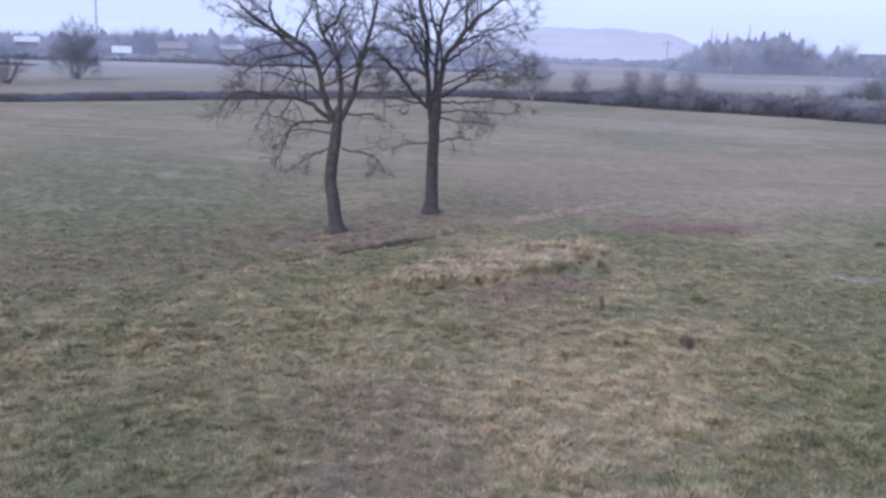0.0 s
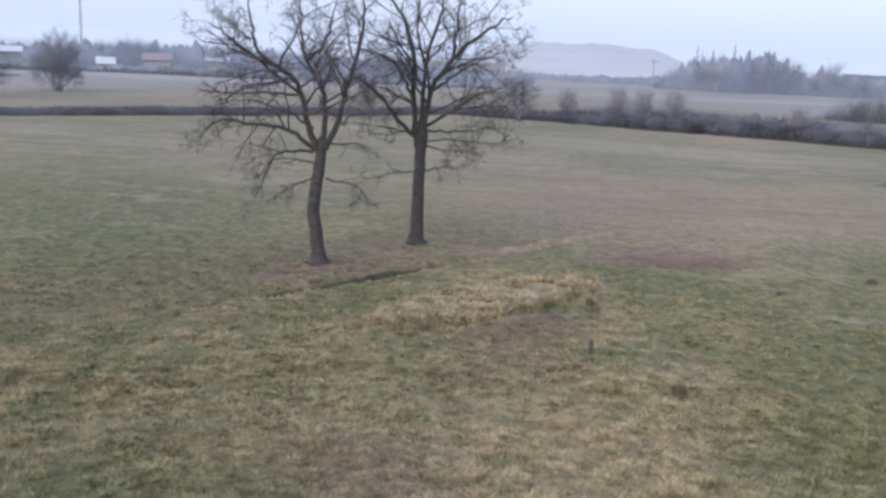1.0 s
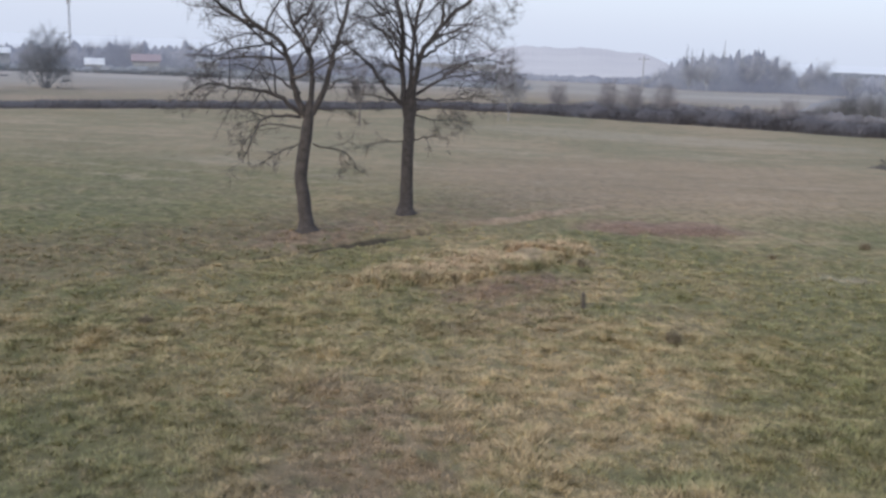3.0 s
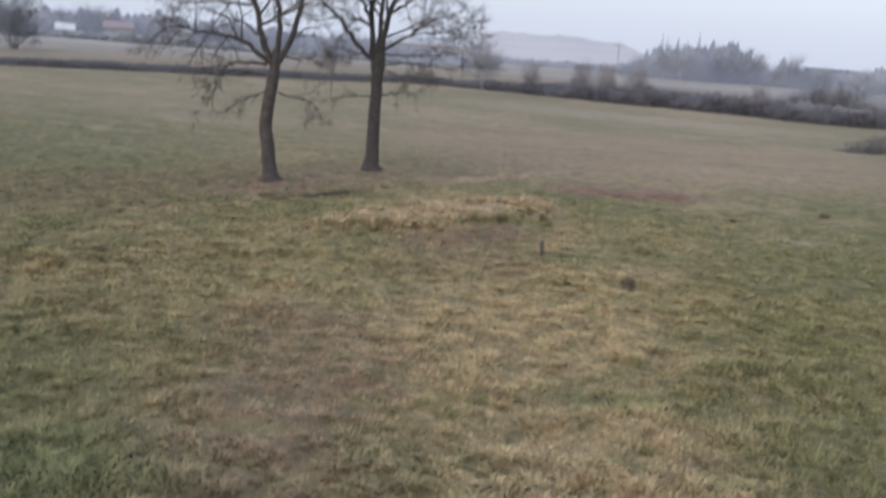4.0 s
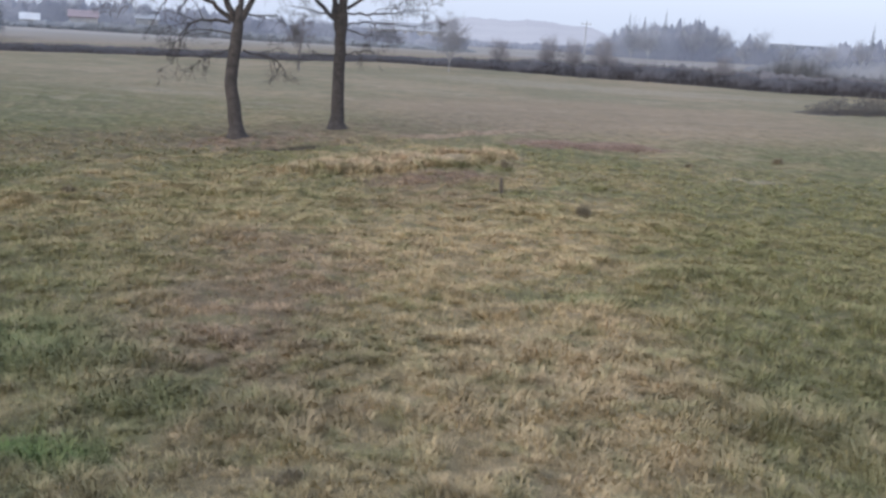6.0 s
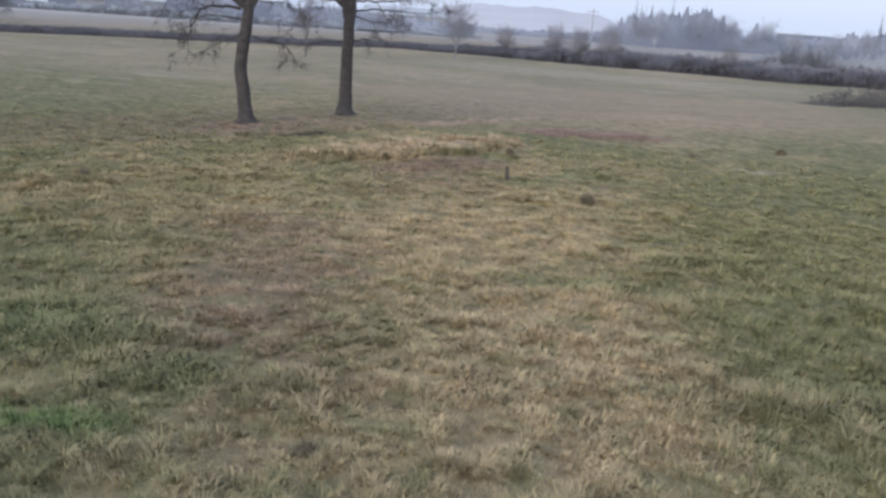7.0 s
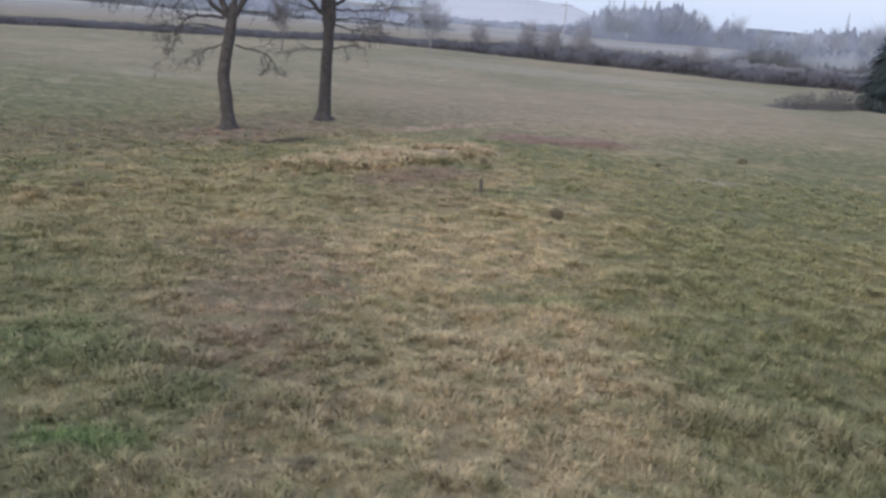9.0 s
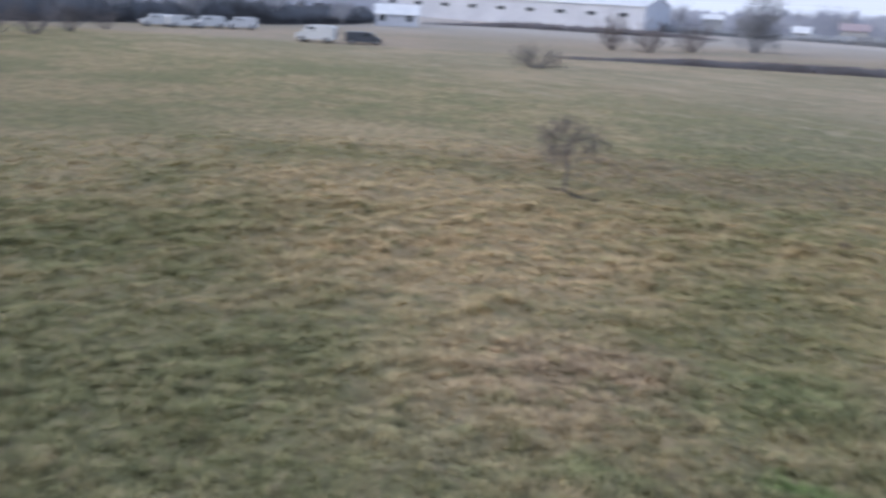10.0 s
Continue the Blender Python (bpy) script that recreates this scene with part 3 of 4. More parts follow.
def fine_twigs(rng, lines, level, per, length, thick, droop=0.0):
    """The last thin twigs on all lines of a level at once: bent three-sided spikes, as corner and triangle arrays."""
    starts, ways = [], []
    for pts, _, lev in lines:
        if lev != level:
            continue
        p = np.asarray(pts)
        f = rng.uniform(0.15, 1.0, per) * (len(p) - 1)
        i = np.minimum(f.astype(int), len(p) - 2)
        starts.append(p[i] + (p[i + 1] - p[i]) * (f - i)[:, None])
        d = p[i + 1] - p[i]
        ways.append(d / (np.linalg.norm(d, axis=1)[:, None] + 1e-9))
    a, d = np.concatenate(starts), np.concatenate(ways)
    n = len(a)
    d = d + rng.normal(0, 0.62, (n, 3))
    d /= np.linalg.norm(d, axis=1)[:, None]
    ln = (length * rng.uniform(0.45, 1.2, n))[:, None]
    m = a + d * ln * 0.5
    b = m + (d + rng.normal(0, 0.28, (n, 3)) + [0, 0, droop]) * ln * 0.5
    u = np.cross(d, [0.31, 0.83, 0.46])
    u /= np.linalg.norm(u, axis=1)[:, None] + 1e-9
    w = np.cross(d, u)
    r = (thick * rng.uniform(0.7, 1.3, n))[:, None]
    ring = [u * math.cos(q) + w * math.sin(q) for q in (0, 2.094, 4.189)]
    v = np.stack([a + k * r for k in ring] + [m + k * r * 0.75 for k in ring] + [b], 1).reshape(-1, 3)
    base = (np.arange(n) * 7)[:, None]
    t = [base + c for c in ([0, 1, 4], [0, 4, 3], [1, 2, 5], [1, 5, 4], [2, 0, 3], [2, 3, 5], [3, 4, 6], [4, 5, 6], [5, 3, 6])]
    return v, np.concatenate(t)


def crown_mesh(name, rng, lines, mat, level, per, length, thick, droop=0.0):
    v, t = tube_arrays(lines, lambda lev: (9, 7, 5, 4, 3, 3)[min(lev, 5)])
    v2, t2 = fine_twigs(rng, lines, level, per, length, thick, droop)
    return tri_mesh(name, np.concatenate([v, v2]), np.concatenate([t, t2 + len(v)]), mat)


def smooth_line(points, n):
    """Points eased between guide points, by Catmull and Rom."""
    p = np.asarray(points, float)
    q = np.vstack([2 * p[0] - p[1], p, 2 * p[-1] - p[-2]])
    out = []
    for i in range(1, len(q) - 2):
        for t in np.linspace(0, 1, n, endpoint=False):
            a, b, c, d = q[i - 1], q[i], q[i + 1], q[i + 2]
            out.append(0.5 * (2 * b + (c - a) * t + (2 * a - 5 * b + 4 * c - d) * t**2 + (3 * b - a - 3 * c + d) * t**3))
    return np.array(out + [p[-1]])


def oak(at, trunk, limbs, label, seed, face, reach_fine):
    """A bare field oak: trunk and limbs along guide lines (across, up; depth swing), then twigs by chance."""
    rng = np.random.default_rng(seed)
    tree = new("bare_oak_tree")
    tree.location = (at[0], at[1], zat(*at) - 0.05)
    across, deep = np.array([math.cos(face), math.sin(face), 0]), np.array([-math.sin(face), math.cos(face), 0])
    up = np.array([0, 0, 1.0])
    line = smooth_line([across * x + up * z for x, z, _ in trunk], 5)
    rad = np.interp(np.linspace(0, 1, len(line)), np.linspace(0, 1, len(trunk)), [r for *_, r in trunk])
    rad[0] *= 1.55
    rad[1] *= 1.15
    line = line + rng.normal(0, 0.012, line.shape)
    child("trunk", tubes("trunk", [(line, rad, 0)], M_BARK, lambda level: 14), tree, "dark furrowed oak trunk")
    crown, shoots = [], [(line[5:], None, 0)] * 4
    for r0, swing, pts in limbs:
        n = len(pts)
        guide = [across * x + up * z + deep * swing * (i / (n - 1)) ** 1.2 for i, (x, z) in enumerate(pts)]
        ln = smooth_line(guide, 5)
        ln[1:] += rng.normal(0, 0.035, ln[1:].shape)
        rr = np.linspace(1, 0.16, len(ln)) ** 1.1 * r0 * 0.86
        child("limb", tubes("limb", [(ln, rr, 1)], M_BARK, lambda level: 8), tree)
        low = pts[-1][1] < 6.0
        shoots.append((ln[: len(ln) * 2 // 3], None, 0))
        sprout(rng, ln, rr, 1, 4, crown, [1] + [d * (1.1 if low else 1.0) for d in reach_fine[1:]], 0.44, -0.06 if low else 0.02, 0.17, 1.15)
    child("crown", crown_mesh("crown", rng, crown, M_TWIG, 4, 3, 0.5, 0.0062), tree, "bare branches and fine twigs", "stuff")
    v, t = fine_twigs(rng, shoots, 0, 22, 0.55, 0.0055)
    child("young_growth", tri_mesh("young_growth", v, t, M_TWIG), tree, "thin young growth along the trunk and limbs", "stuff")
    return tagged(tree, label, "tree", "oaks in the meadow")


LIMBS_A = [
    (0.17, -1.2, [(-0.1, 4.7), (-0.55, 5.7), (-1.0, 7.4), (-2.4, 8.5), (-2.7, 9.6), (-2.85, 10.7)]),
    (0.10, -1.8, [(-1.6, 7.9), (-3.2, 8.7), (-3.8, 9.3), (-4.3, 9.6)]),
    (0.14, 1.6, [(0.05, 5.0), (0.1, 6.9), (-0.65, 8.3), (-0.9, 9.7), (-0.75, 11.2)]),
    (0.09, 2.2, [(-0.55, 8.3), (0.1, 9.0), (0.45, 10.2), (0.6, 11.4)]),
    (0.16, 0.6, [(0.15, 4.8), (0.75, 6.2), (1.2, 7.9), (1.6, 9.5), (1.6, 10.5), (1.35, 11.4)]),
    (0.12, -0.7, [(-0.25, 4.75), (-1.25, 5.5), (-2.4, 5.7), (-3.9, 5.85), (-4.6, 5.3)]),
    (0.08, -1.3, [(-0.3, 4.65), (-1.5, 4.7), (-2.1, 4.0), (-2.5, 3.0)]),
    (0.07, 1.5, [(-0.95, 6.9), (-2.2, 6.95), (-3.7, 6.7), (-4.4, 6.2)]),
    (0.05, 0.9, [(0.15, 5.0), (1.4, 4.95), (2.3, 4.5)]),
    (0.045, -0.6, [(-0.2, 3.6), (-1.2, 3.25), (-1.9, 2.75)]),
    (0.045, 0.8, [(0.2, 3.6), (1.6, 3.2), (2.1, 2.4)]),
]
LIMBS_B = [
    (0.17, 1.0, [(-0.1, 4.4), (-0.3, 6.0), (-0.45, 8.6), (-1.0, 10.2), (-1.7, 11.0), (-2.3, 11.6)]),
    (0.17, -0.8, [(0.15, 4.3), (0.3, 6.7), (1.25, 8.3), (2.3, 9.4), (3.2, 10.0), (3.8, 10.3)]),
    (0.11, 0.8, [(1.25, 8.2), (1.5, 10.0), (1.5, 11.7)]),
    (0.13, -1.6, [(0.0, 5.6), (0.1, 8.0), (0.6, 9.9), (0.8, 11.0), (0.75, 11.8)]),
    (0.12, -1.5, [(-0.2, 4.9), (-1.1, 5.7), (-1.9, 6.8), (-2.9, 7.5), (-3.6, 8.2)]),
    (0.10, 1.7, [(-0.4, 6.6), (-0.9, 7.6), (-1.5, 8.2), (-2.9, 8.6)]),
    (0.09, 2.2, [(0.5, 7.0), (1.4, 7.6), (2.5, 8.3), (4.2, 8.9)]),
    (0.09, -0.6, [(0.3, 5.4), (1.2, 6.0), (2.3, 6.8), (4.0, 7.5)]),
    (0.07, 1.2, [(0.4, 5.5), (1.5, 6.1), (3.0, 6.35), (4.6, 6.4)]),
    (0.06, -1.0, [(0.3, 5.2), (1.7, 5.2), (2.8, 5.45), (4.2, 5.5)]),
    (0.08, 0.6, [(0.1, 8.0), (-0.3, 9.6), (-0.2, 10.9), (-0.4, 11.7)]),
    (0.045, 0.7, [(0.3, 4.5), (1.1, 4.3), (2.6, 4.25)]),
    (0.04, 0.5, [(0.2, 3.4), (1.3, 3.6), (2.0, 3.4)]),
    (0.04, -0.8, [(-0.2, 3.3), (-1.2, 3.3), (-2.0, 3.1)]),
]
# the lower branches, nearly level
LOW_A = [
    (0.06, 0.8, [(-0.3, 5.6), (-1.6, 6.3), (-3.0, 6.6), (-4.2, 6.4)]),
    (0.05, -0.5, [(0.5, 5.6), (1.4, 6.2), (2.2, 6.4)]),
    (0.045, 1.0, [(-0.2, 4.2), (-1.6, 4.3), (-2.8, 3.8)]),
]
LOW_B = [
    (0.055, 0.4, [(0.3, 5.9), (1.6, 6.6), (3.0, 7.0), (4.6, 6.9)]),
    (0.06, -0.6, [(-0.2, 5.0), (-1.4, 5.3), (-2.5, 5.4)]),
    (0.055, 1.0, [(-0.3, 6.2), (-1.5, 6.9), (-2.8, 7.0)]),
    (0.05, -1.2, [(0.3, 4.7), (1.5, 4.9), (2.9, 4.8), (3.8, 4.9)]),
]
oak((-8.17, 39.13), [(0, 0, 0.31), (-0.16, 1.4, 0.275), (-0.26, 2.6, 0.25), (-0.05, 4.1, 0.235), (0.05, 5.3, 0.15)], LIMBS_A + LOW_A,
    "bare oak with forked trunk and drooping lower branches", 11, radians(12), (1, 2.25, 3.2, 3.9))
oak((-4.63, 43.74), [(0, 0, 0.33), (0.0, 1.5, 0.28), (0.02, 3.2, 0.255), (0.03, 4.4, 0.245), (0.0, 5.6, 0.16)], LIMBS_B + LOW_B,
    "bare oak with many upright limbs and rounded crown", 23, radians(6), (1, 2.25, 3.2, 3.9))


def bare_shrub(name, at, tall, wide, stems, mat, label, category, seed, last=4, many=(0, 6, 5, 4), thick=0.03, stem=0.0, group="", far=False, twig=6, dome=False):
    """A bare shrub or small tree with several stems; stem: the height of a single trunk below them."""
    rng = np.random.default_rng(seed)
    ob = new(name)
    ob.location = (at[0], at[1], zat(*at) - 0.03)
    crown, stalks = [], []
    top = np.array([0, 0, stem])
    if stem:
        pts = wander(rng, (0, 0, 0), (0, 0, 1), stem * (1.7 if dome else 1.05), 0.05, 0.05, 4)
        child("trunk", tubes("trunk", [(pts, np.linspace(max(thick * 2.0, stem * 0.05), max(thick * 1.4, stem * 0.032), 5), 1)], mat), ob)
        top = pts[2] if dome else pts[-1]
    for n in range(stems):
        a = 2 * math.pi * (n + rng.random()) / stems
        out = wide / 2 * rng.uniform(0.4, 1.0)
        rise = (tall - stem) * rng.uniform(0.6, 0.95)
        if dome:
            out = wide / 2 * math.sqrt(rng.random())
            rise = (tall - stem) * math.sqrt(1.05 - (2 * out / wide) ** 2)
        if dome and stem:
            k = int(rng.integers(2, 5))
            top, rise = pts[k], max(0.15, rise - (k - 2) * 0.4 * stem)
        root = top if stem else top + np.array([math.cos(a), math.sin(a), 0]) * wide * 0.1 * rng.random()
        ln = wander(rng, root, (math.cos(a) * out, math.sin(a) * out, rise), math.hypot(out, rise), 0.1, 0.0 if dome else 0.05, 5)
        rr = np.linspace(thick, thick * 0.3, 6)
        stalks.append((ln, rr, 1))
        sprout(rng, ln, rr, 1, last - 1, crown, many, 0.48, 0.03)
    if far:
        crown += stalks
    else:
        for one in stalks:
            child("stem", tubes("stem", [one], mat), ob)
    child("crown", crown_mesh("crown", rng, crown, mat, last - 1, twig, tall * 0.15, max(0.004, thick * 0.22)), ob, kind="stuff")
    return tagged(ob, label, category, group)


bare_shrub("young_tree", (-19.3, 24.4), 2.6, 3.0, 20, M_YOUNG, "small bare young tree with spreading thin twigs", "tree", 37, 4, (0, 5, 4, 3), 0.011, 1.1, "", False, 4, True)
bare_shrub("field_shrub", (-56.4, 68.9), 2.0, 5.2, 30, M_HEDGE, "low dark bare shrub standing in the meadow", "shrub", 32, 4, (0, 5, 4, 4), 0.02, 0.0, "", False, 5, True)
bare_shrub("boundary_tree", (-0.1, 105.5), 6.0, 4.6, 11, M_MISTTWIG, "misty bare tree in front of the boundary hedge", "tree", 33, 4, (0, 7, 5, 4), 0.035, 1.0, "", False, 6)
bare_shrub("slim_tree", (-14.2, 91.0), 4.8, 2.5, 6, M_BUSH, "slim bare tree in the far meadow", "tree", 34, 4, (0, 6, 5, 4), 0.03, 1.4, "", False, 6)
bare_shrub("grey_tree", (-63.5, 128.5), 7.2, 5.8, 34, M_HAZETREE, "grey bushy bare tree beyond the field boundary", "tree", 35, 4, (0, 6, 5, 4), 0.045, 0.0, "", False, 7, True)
for i, (sx, sy, st, sw) in enumerate([(-72.1, 104.9, 4.2, 3.8), (-67.5, 106.5, 4.0, 4.2), (-65.9, 115, 4.2, 4.6)]):
    bare_shrub("scrub_bush", (sx, sy), st, sw, 28, M_BUSH, "reddish-brown bare bush by the field boundary", "shrub", 40 + i, 4, (0, 5, 4, 4), 0.035, 0.0, "boundary bushes", False, 3, True)

# small dark plants in the near meadow
def weed(at, tall, wide, count, label, seed):
    """A withered clump of many thin leaning stalks and leaves."""
    rng = np.random.default_rng(seed)
    x, y = at[0] + rng.normal(0, wide / 7, count), at[1] + rng.normal(0, wide / 7, count)
    h = tall * rng.uniform(0.55, 1.0, count)
    v, t = blades(rng, x, y, height(x, y), h, 9, np.full(count, 0.07), np.full(count, 0.014), 0.42)
    v -= [at[0], at[1], zat(*at)]
    ob = new("thistle_clump")
    ob.location = (at[0], at[1], zat(*at))
    child("tuft", tri_mesh("tuft", v, t, M_WEED), ob, kind="stuff")
    return tagged(ob, label, "weed", "withered clumps")


weed((4.57, 26.88), 0.5, 0.6, 44, "dark withered thistle clump in the grass", 51)
weed((-9.73, 25.7), 0.34, 0.6, 30, "dark withered clump in tan grass", 52)
weed((2.69, 35.4), 0.5, 0.5, 30, "dark withered clump beside the straw patch", 53)
weed((15.14, 42.0), 0.42, 0.6, 30, "dark withered clump in green grass", 54)
weed((10.5, 39.0), 0.3, 0.4, 22, "small dark withered clump in green grass", 56)
weed((-0.9, 10.0), 0.22, 0.4, 26, "low dark withered clump in the grass", 55)


def stump(at):
    bm = bmesh.new()
    made = bmesh.ops.create_cone(bm, cap_ends=True, segments=10, radius1=0.065, radius2=0.055, depth=0.55, matrix=Matrix.Translation((0, 0, 0.2)))
    for v in made["verts"]:
        v.co += Vector((noise.noise(v.co * 9), noise.noise(v.co * 9 + Vector((5, 0, 0))), noise.noise(v.co * 7) if v.co.z > 0.3 else 0)) * 0.02
    bmesh.ops.bevel(bm, geom=bm.edges[:], offset=0.008, segments=1, affect="EDGES")
    me = bpy.data.meshes.new("field_post")
    bm.to_mesh(me)
    bm.free()
    me.materials.append(M_WOODPOST)
    ob = new("field_post", me)
    ob.matrix_world = pose(at[0], at[1], zat(*at), 3, -4, 0)
    tagged(ob, "short weathered wooden post in the grass", "post")


stump((2.35, 29.8))


# ---- the boundary hedge and scrub ----
def thicket(name, line, tall, deep, per_m, mat, label, seed, blade=0.05, core=0.5, kind="stuff", lump=2.3):
    """A strip of tangled bare stems along a line of (x, y, height factor)."""
    rng = np.random.default_rng(seed)
    p = np.asarray(line, float)
    seg = np.hypot(*np.diff(p[:, :2], axis=0).T)
    run = np.r_[0, np.cumsum(seg)]
    n = int(run[-1] * per_m)
    s = rng.uniform(0, run[-1], n)
    cx, cy, f = (np.interp(s, run, p[:, k]) for k in range(3))
    ang = np.interp(s, (run[:-1] + run[1:]) / 2, np.unwrap(np.arctan2(*np.diff(p[:, :2], axis=0).T[::-1])))
    w = rng.uniform(-0.5, 0.5, n) * deep
    x, y = cx - np.sin(ang) * w, cy + np.cos(ang) * w
    rough = 0.7 if lump > 4 else 0.35
    h = tall * f * (0.85 - rough + rough * value_noise(s / lump, w / lump, seed) + 0.3 * value_noise(s / lump * 3.1, w / lump * 3, seed + 9)) * rng.uniform(0.35, 1.0, n) * np.sqrt(np.clip(1.15 - (2 * w / deep) ** 2, 0.1, 1))
    v, t = blades(rng, x, y, height(x, y), h, 4, np.full(n, 0.25 + blade), np.full(n, blade), 0.75, True)
    if not core:
        return tagged(new(name, tri_mesh(name, v, t, mat)), label, "brambles", kind=kind)
    # the dense inside of the strip, as a lumpy bank
    m = max(8, int(run[-1] / 0.45))
    q = np.linspace(0, run[-1], m)
    bx, by, bf = (np.interp(q, run, p[:, k]) for k in range(3))
    ba = np.interp(q, (run[:-1] + run[1:]) / 2, np.unwrap(np.arctan2(*np.diff(p[:, :2], axis=0).T[::-1])))
    prof = np.linspace(-0.5, 0.5, 7)
    X = bx[:, None] - np.sin(ba)[:, None] * prof * deep
    Y = by[:, None] + np.cos(ba)[:, None] * prof * deep
    Z = tall * bf[:, None] * core * np.cos(prof * np.pi)[None] ** 0.6 * (0.35 + 0.5 * value_noise(q[:, None] / 1.1 + 0 * prof, prof * 5 + 0 * q[:, None], seed + 3) + 0.5 * value_noise(q[:, None] / 0.47 + 0 * prof, prof * 11 + 0 * q[:, None], seed + 4))
    Z = Z + height(X, Y) - 0.05
    grid = np.arange(m * 7).reshape(m, 7) + len(v)
    a, b, c, d = grid[:-1, :-1].ravel(), grid[:-1, 1:].ravel(), grid[1:, 1:].ravel(), grid[1:, :-1].ravel()
    v = np.concatenate([v, np.stack([X.ravel(), Y.ravel(), Z.ravel()], 1)])
    t = np.concatenate([t, np.stack([a, b, c], 1), np.stack([a, c, d], 1)])
    return tagged(new(name, tri_mesh(name, v, t, mat)), label, "woodland" if kind == "structure" else "hedge", kind=kind)


thicket("boundary_hedge", [(-9, 125, 0.5), (1, 123, 0.75), (10, 120.5, 0.9), (24, 114.5, 1.0), (38, 109.5, 1.05), (54, 103, 1.1), (76, 92, 1.2), (106, 74, 1.2)], 2.9, 7.0, 380, M_HEDGE,
        "dark bare hedge along the field boundary", 61)
thicket("boundary_scrub", [(-66, 84, 0.03), (-61, 90, 0.25), (-53, 93.5, 0.8), (-45, 99, 1.0), (-36, 106, 1.0), (-22, 116, 0.9), (-9, 125, 1.0)], 1.6, 6.0, 300, M_SCRUB, "low dark scrub along the field boundary", 62)
thicket("bramble_bank", [(27, 73.2, 0.3), (31, 76.5, 0.7), (36.5, 80.0, 1.0), (44, 84, 1.0), (48, 86, 0.1)], 0.9, 2.2, 120, M_BRAMBLE, "low tangled brambles by the spruce", 63, 0.06, 0.0, lump=1.1)
thicket("red_bramble", [(-2.2, 30.0, 0.6), (0.0, 31.8, 1.0), (2.0, 33.6, 0.7)], 0.30, 1.8, 190, M_REDBRAMBLE, "reddish withered brambles before the straw patch", 64, 0.02, 0.0)
thicket("red_bramble", [(4.0, 42.8, 0.3), (6.0, 43.2, 1.0), (8.4, 43.6, 1.0), (10.2, 44.2, 0.3)], 0.36, 2.4, 190, M_REDBRAMBLE, "low reddish brambles at the end of the ditch", 73, 0.022, 0.0)


def conifer(name, at, tall, wide, rows, per, mat, label, seed, bark=None, group=""):
    """A conifer of drooping boughs, each a fan of needled sprays."""
    rng = np.random.default_rng(seed)
    ob = new(name)
    ob.location = (at[0], at[1], zat(*at) - 0.05)
    child("trunk", tubes("trunk", [([(0, 0, 0), (0.03, 0, tall * 0.5), (0, 0, tall)], [tall * 0.018, tall * 0.011, 0.01], 1)], bark or M_BARK), ob)
    vs, ts, off = [], [], 0
    for i in range(rows):
        f = (i + 0.5) / rows
        for j in range(per):
            a = rng.uniform(0, 2 * math.pi)
            ln = wide / 2 * (1 - f) ** 0.85 * rng.uniform(0.65, 1.1) + 0.12
            d = np.array([math.cos(a), math.sin(a), 0])
            s = np.array([-d[1], d[0], 0])
            z = tall * (0.05 + 0.93 * f) + rng.normal(0, 0.06)
            for k in range(5):
                g0, g1 = k / 5 * 0.8, k / 5 * 0.8 + 0.35
                for side in (-1, 1):
                    p0 = d * ln * g0 + np.array([0, 0, z - 0.25 * ln * g0])
                    p1 = d * ln * g1 + s * side * ln * 0.26 * (1.1 - g0) + np.array([0, 0, z - 0.42 * ln * g1])
                    p2 = d * ln * (g0 + 0.16) + np.array([0, 0, z - 0.2 * ln * g0 - 0.12 * ln])
                    vs += [p0, p1, p2]
                    ts.append((off, off + 1, off + 2))
                    off += 3
    child("crown", tri_mesh("crown", np.array(vs), np.array(ts), mat), ob, kind="stuff")
    return tagged(ob, label, "tree", group)


conifer("spruce_tree", (39.2, 80.3), 8.0, 6.0, 38, 15, M_NEEDLE, "dark green spruce at the meadow's edge", 71)


# ---- distance ----
def copies(first, places, seed):
    rng = np.random.default_rng(seed)
    for x, y, s in places:
        ob = copy_thing(first, pose(x, y, 0, 0, 0, rng.uniform(0, 360)))
        ob.scale = (s * rng.uniform(0.9, 1.15), s * rng.uniform(0.9, 1.15), s)


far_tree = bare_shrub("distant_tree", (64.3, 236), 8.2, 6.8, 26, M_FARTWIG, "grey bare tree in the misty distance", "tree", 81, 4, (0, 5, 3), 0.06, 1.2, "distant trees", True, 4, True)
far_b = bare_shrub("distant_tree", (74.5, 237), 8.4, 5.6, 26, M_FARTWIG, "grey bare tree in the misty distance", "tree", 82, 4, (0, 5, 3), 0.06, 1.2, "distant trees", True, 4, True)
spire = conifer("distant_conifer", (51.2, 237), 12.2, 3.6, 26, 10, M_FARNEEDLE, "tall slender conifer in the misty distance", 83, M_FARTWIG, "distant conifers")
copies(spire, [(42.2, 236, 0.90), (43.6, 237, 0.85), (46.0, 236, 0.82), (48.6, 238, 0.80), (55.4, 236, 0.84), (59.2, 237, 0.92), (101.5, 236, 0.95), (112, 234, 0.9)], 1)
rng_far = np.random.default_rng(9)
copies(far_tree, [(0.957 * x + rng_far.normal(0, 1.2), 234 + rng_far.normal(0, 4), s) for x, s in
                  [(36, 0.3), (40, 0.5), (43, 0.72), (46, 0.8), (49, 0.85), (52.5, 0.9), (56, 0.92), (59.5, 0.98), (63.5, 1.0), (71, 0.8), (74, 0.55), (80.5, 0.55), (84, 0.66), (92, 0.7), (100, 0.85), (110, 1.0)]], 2)
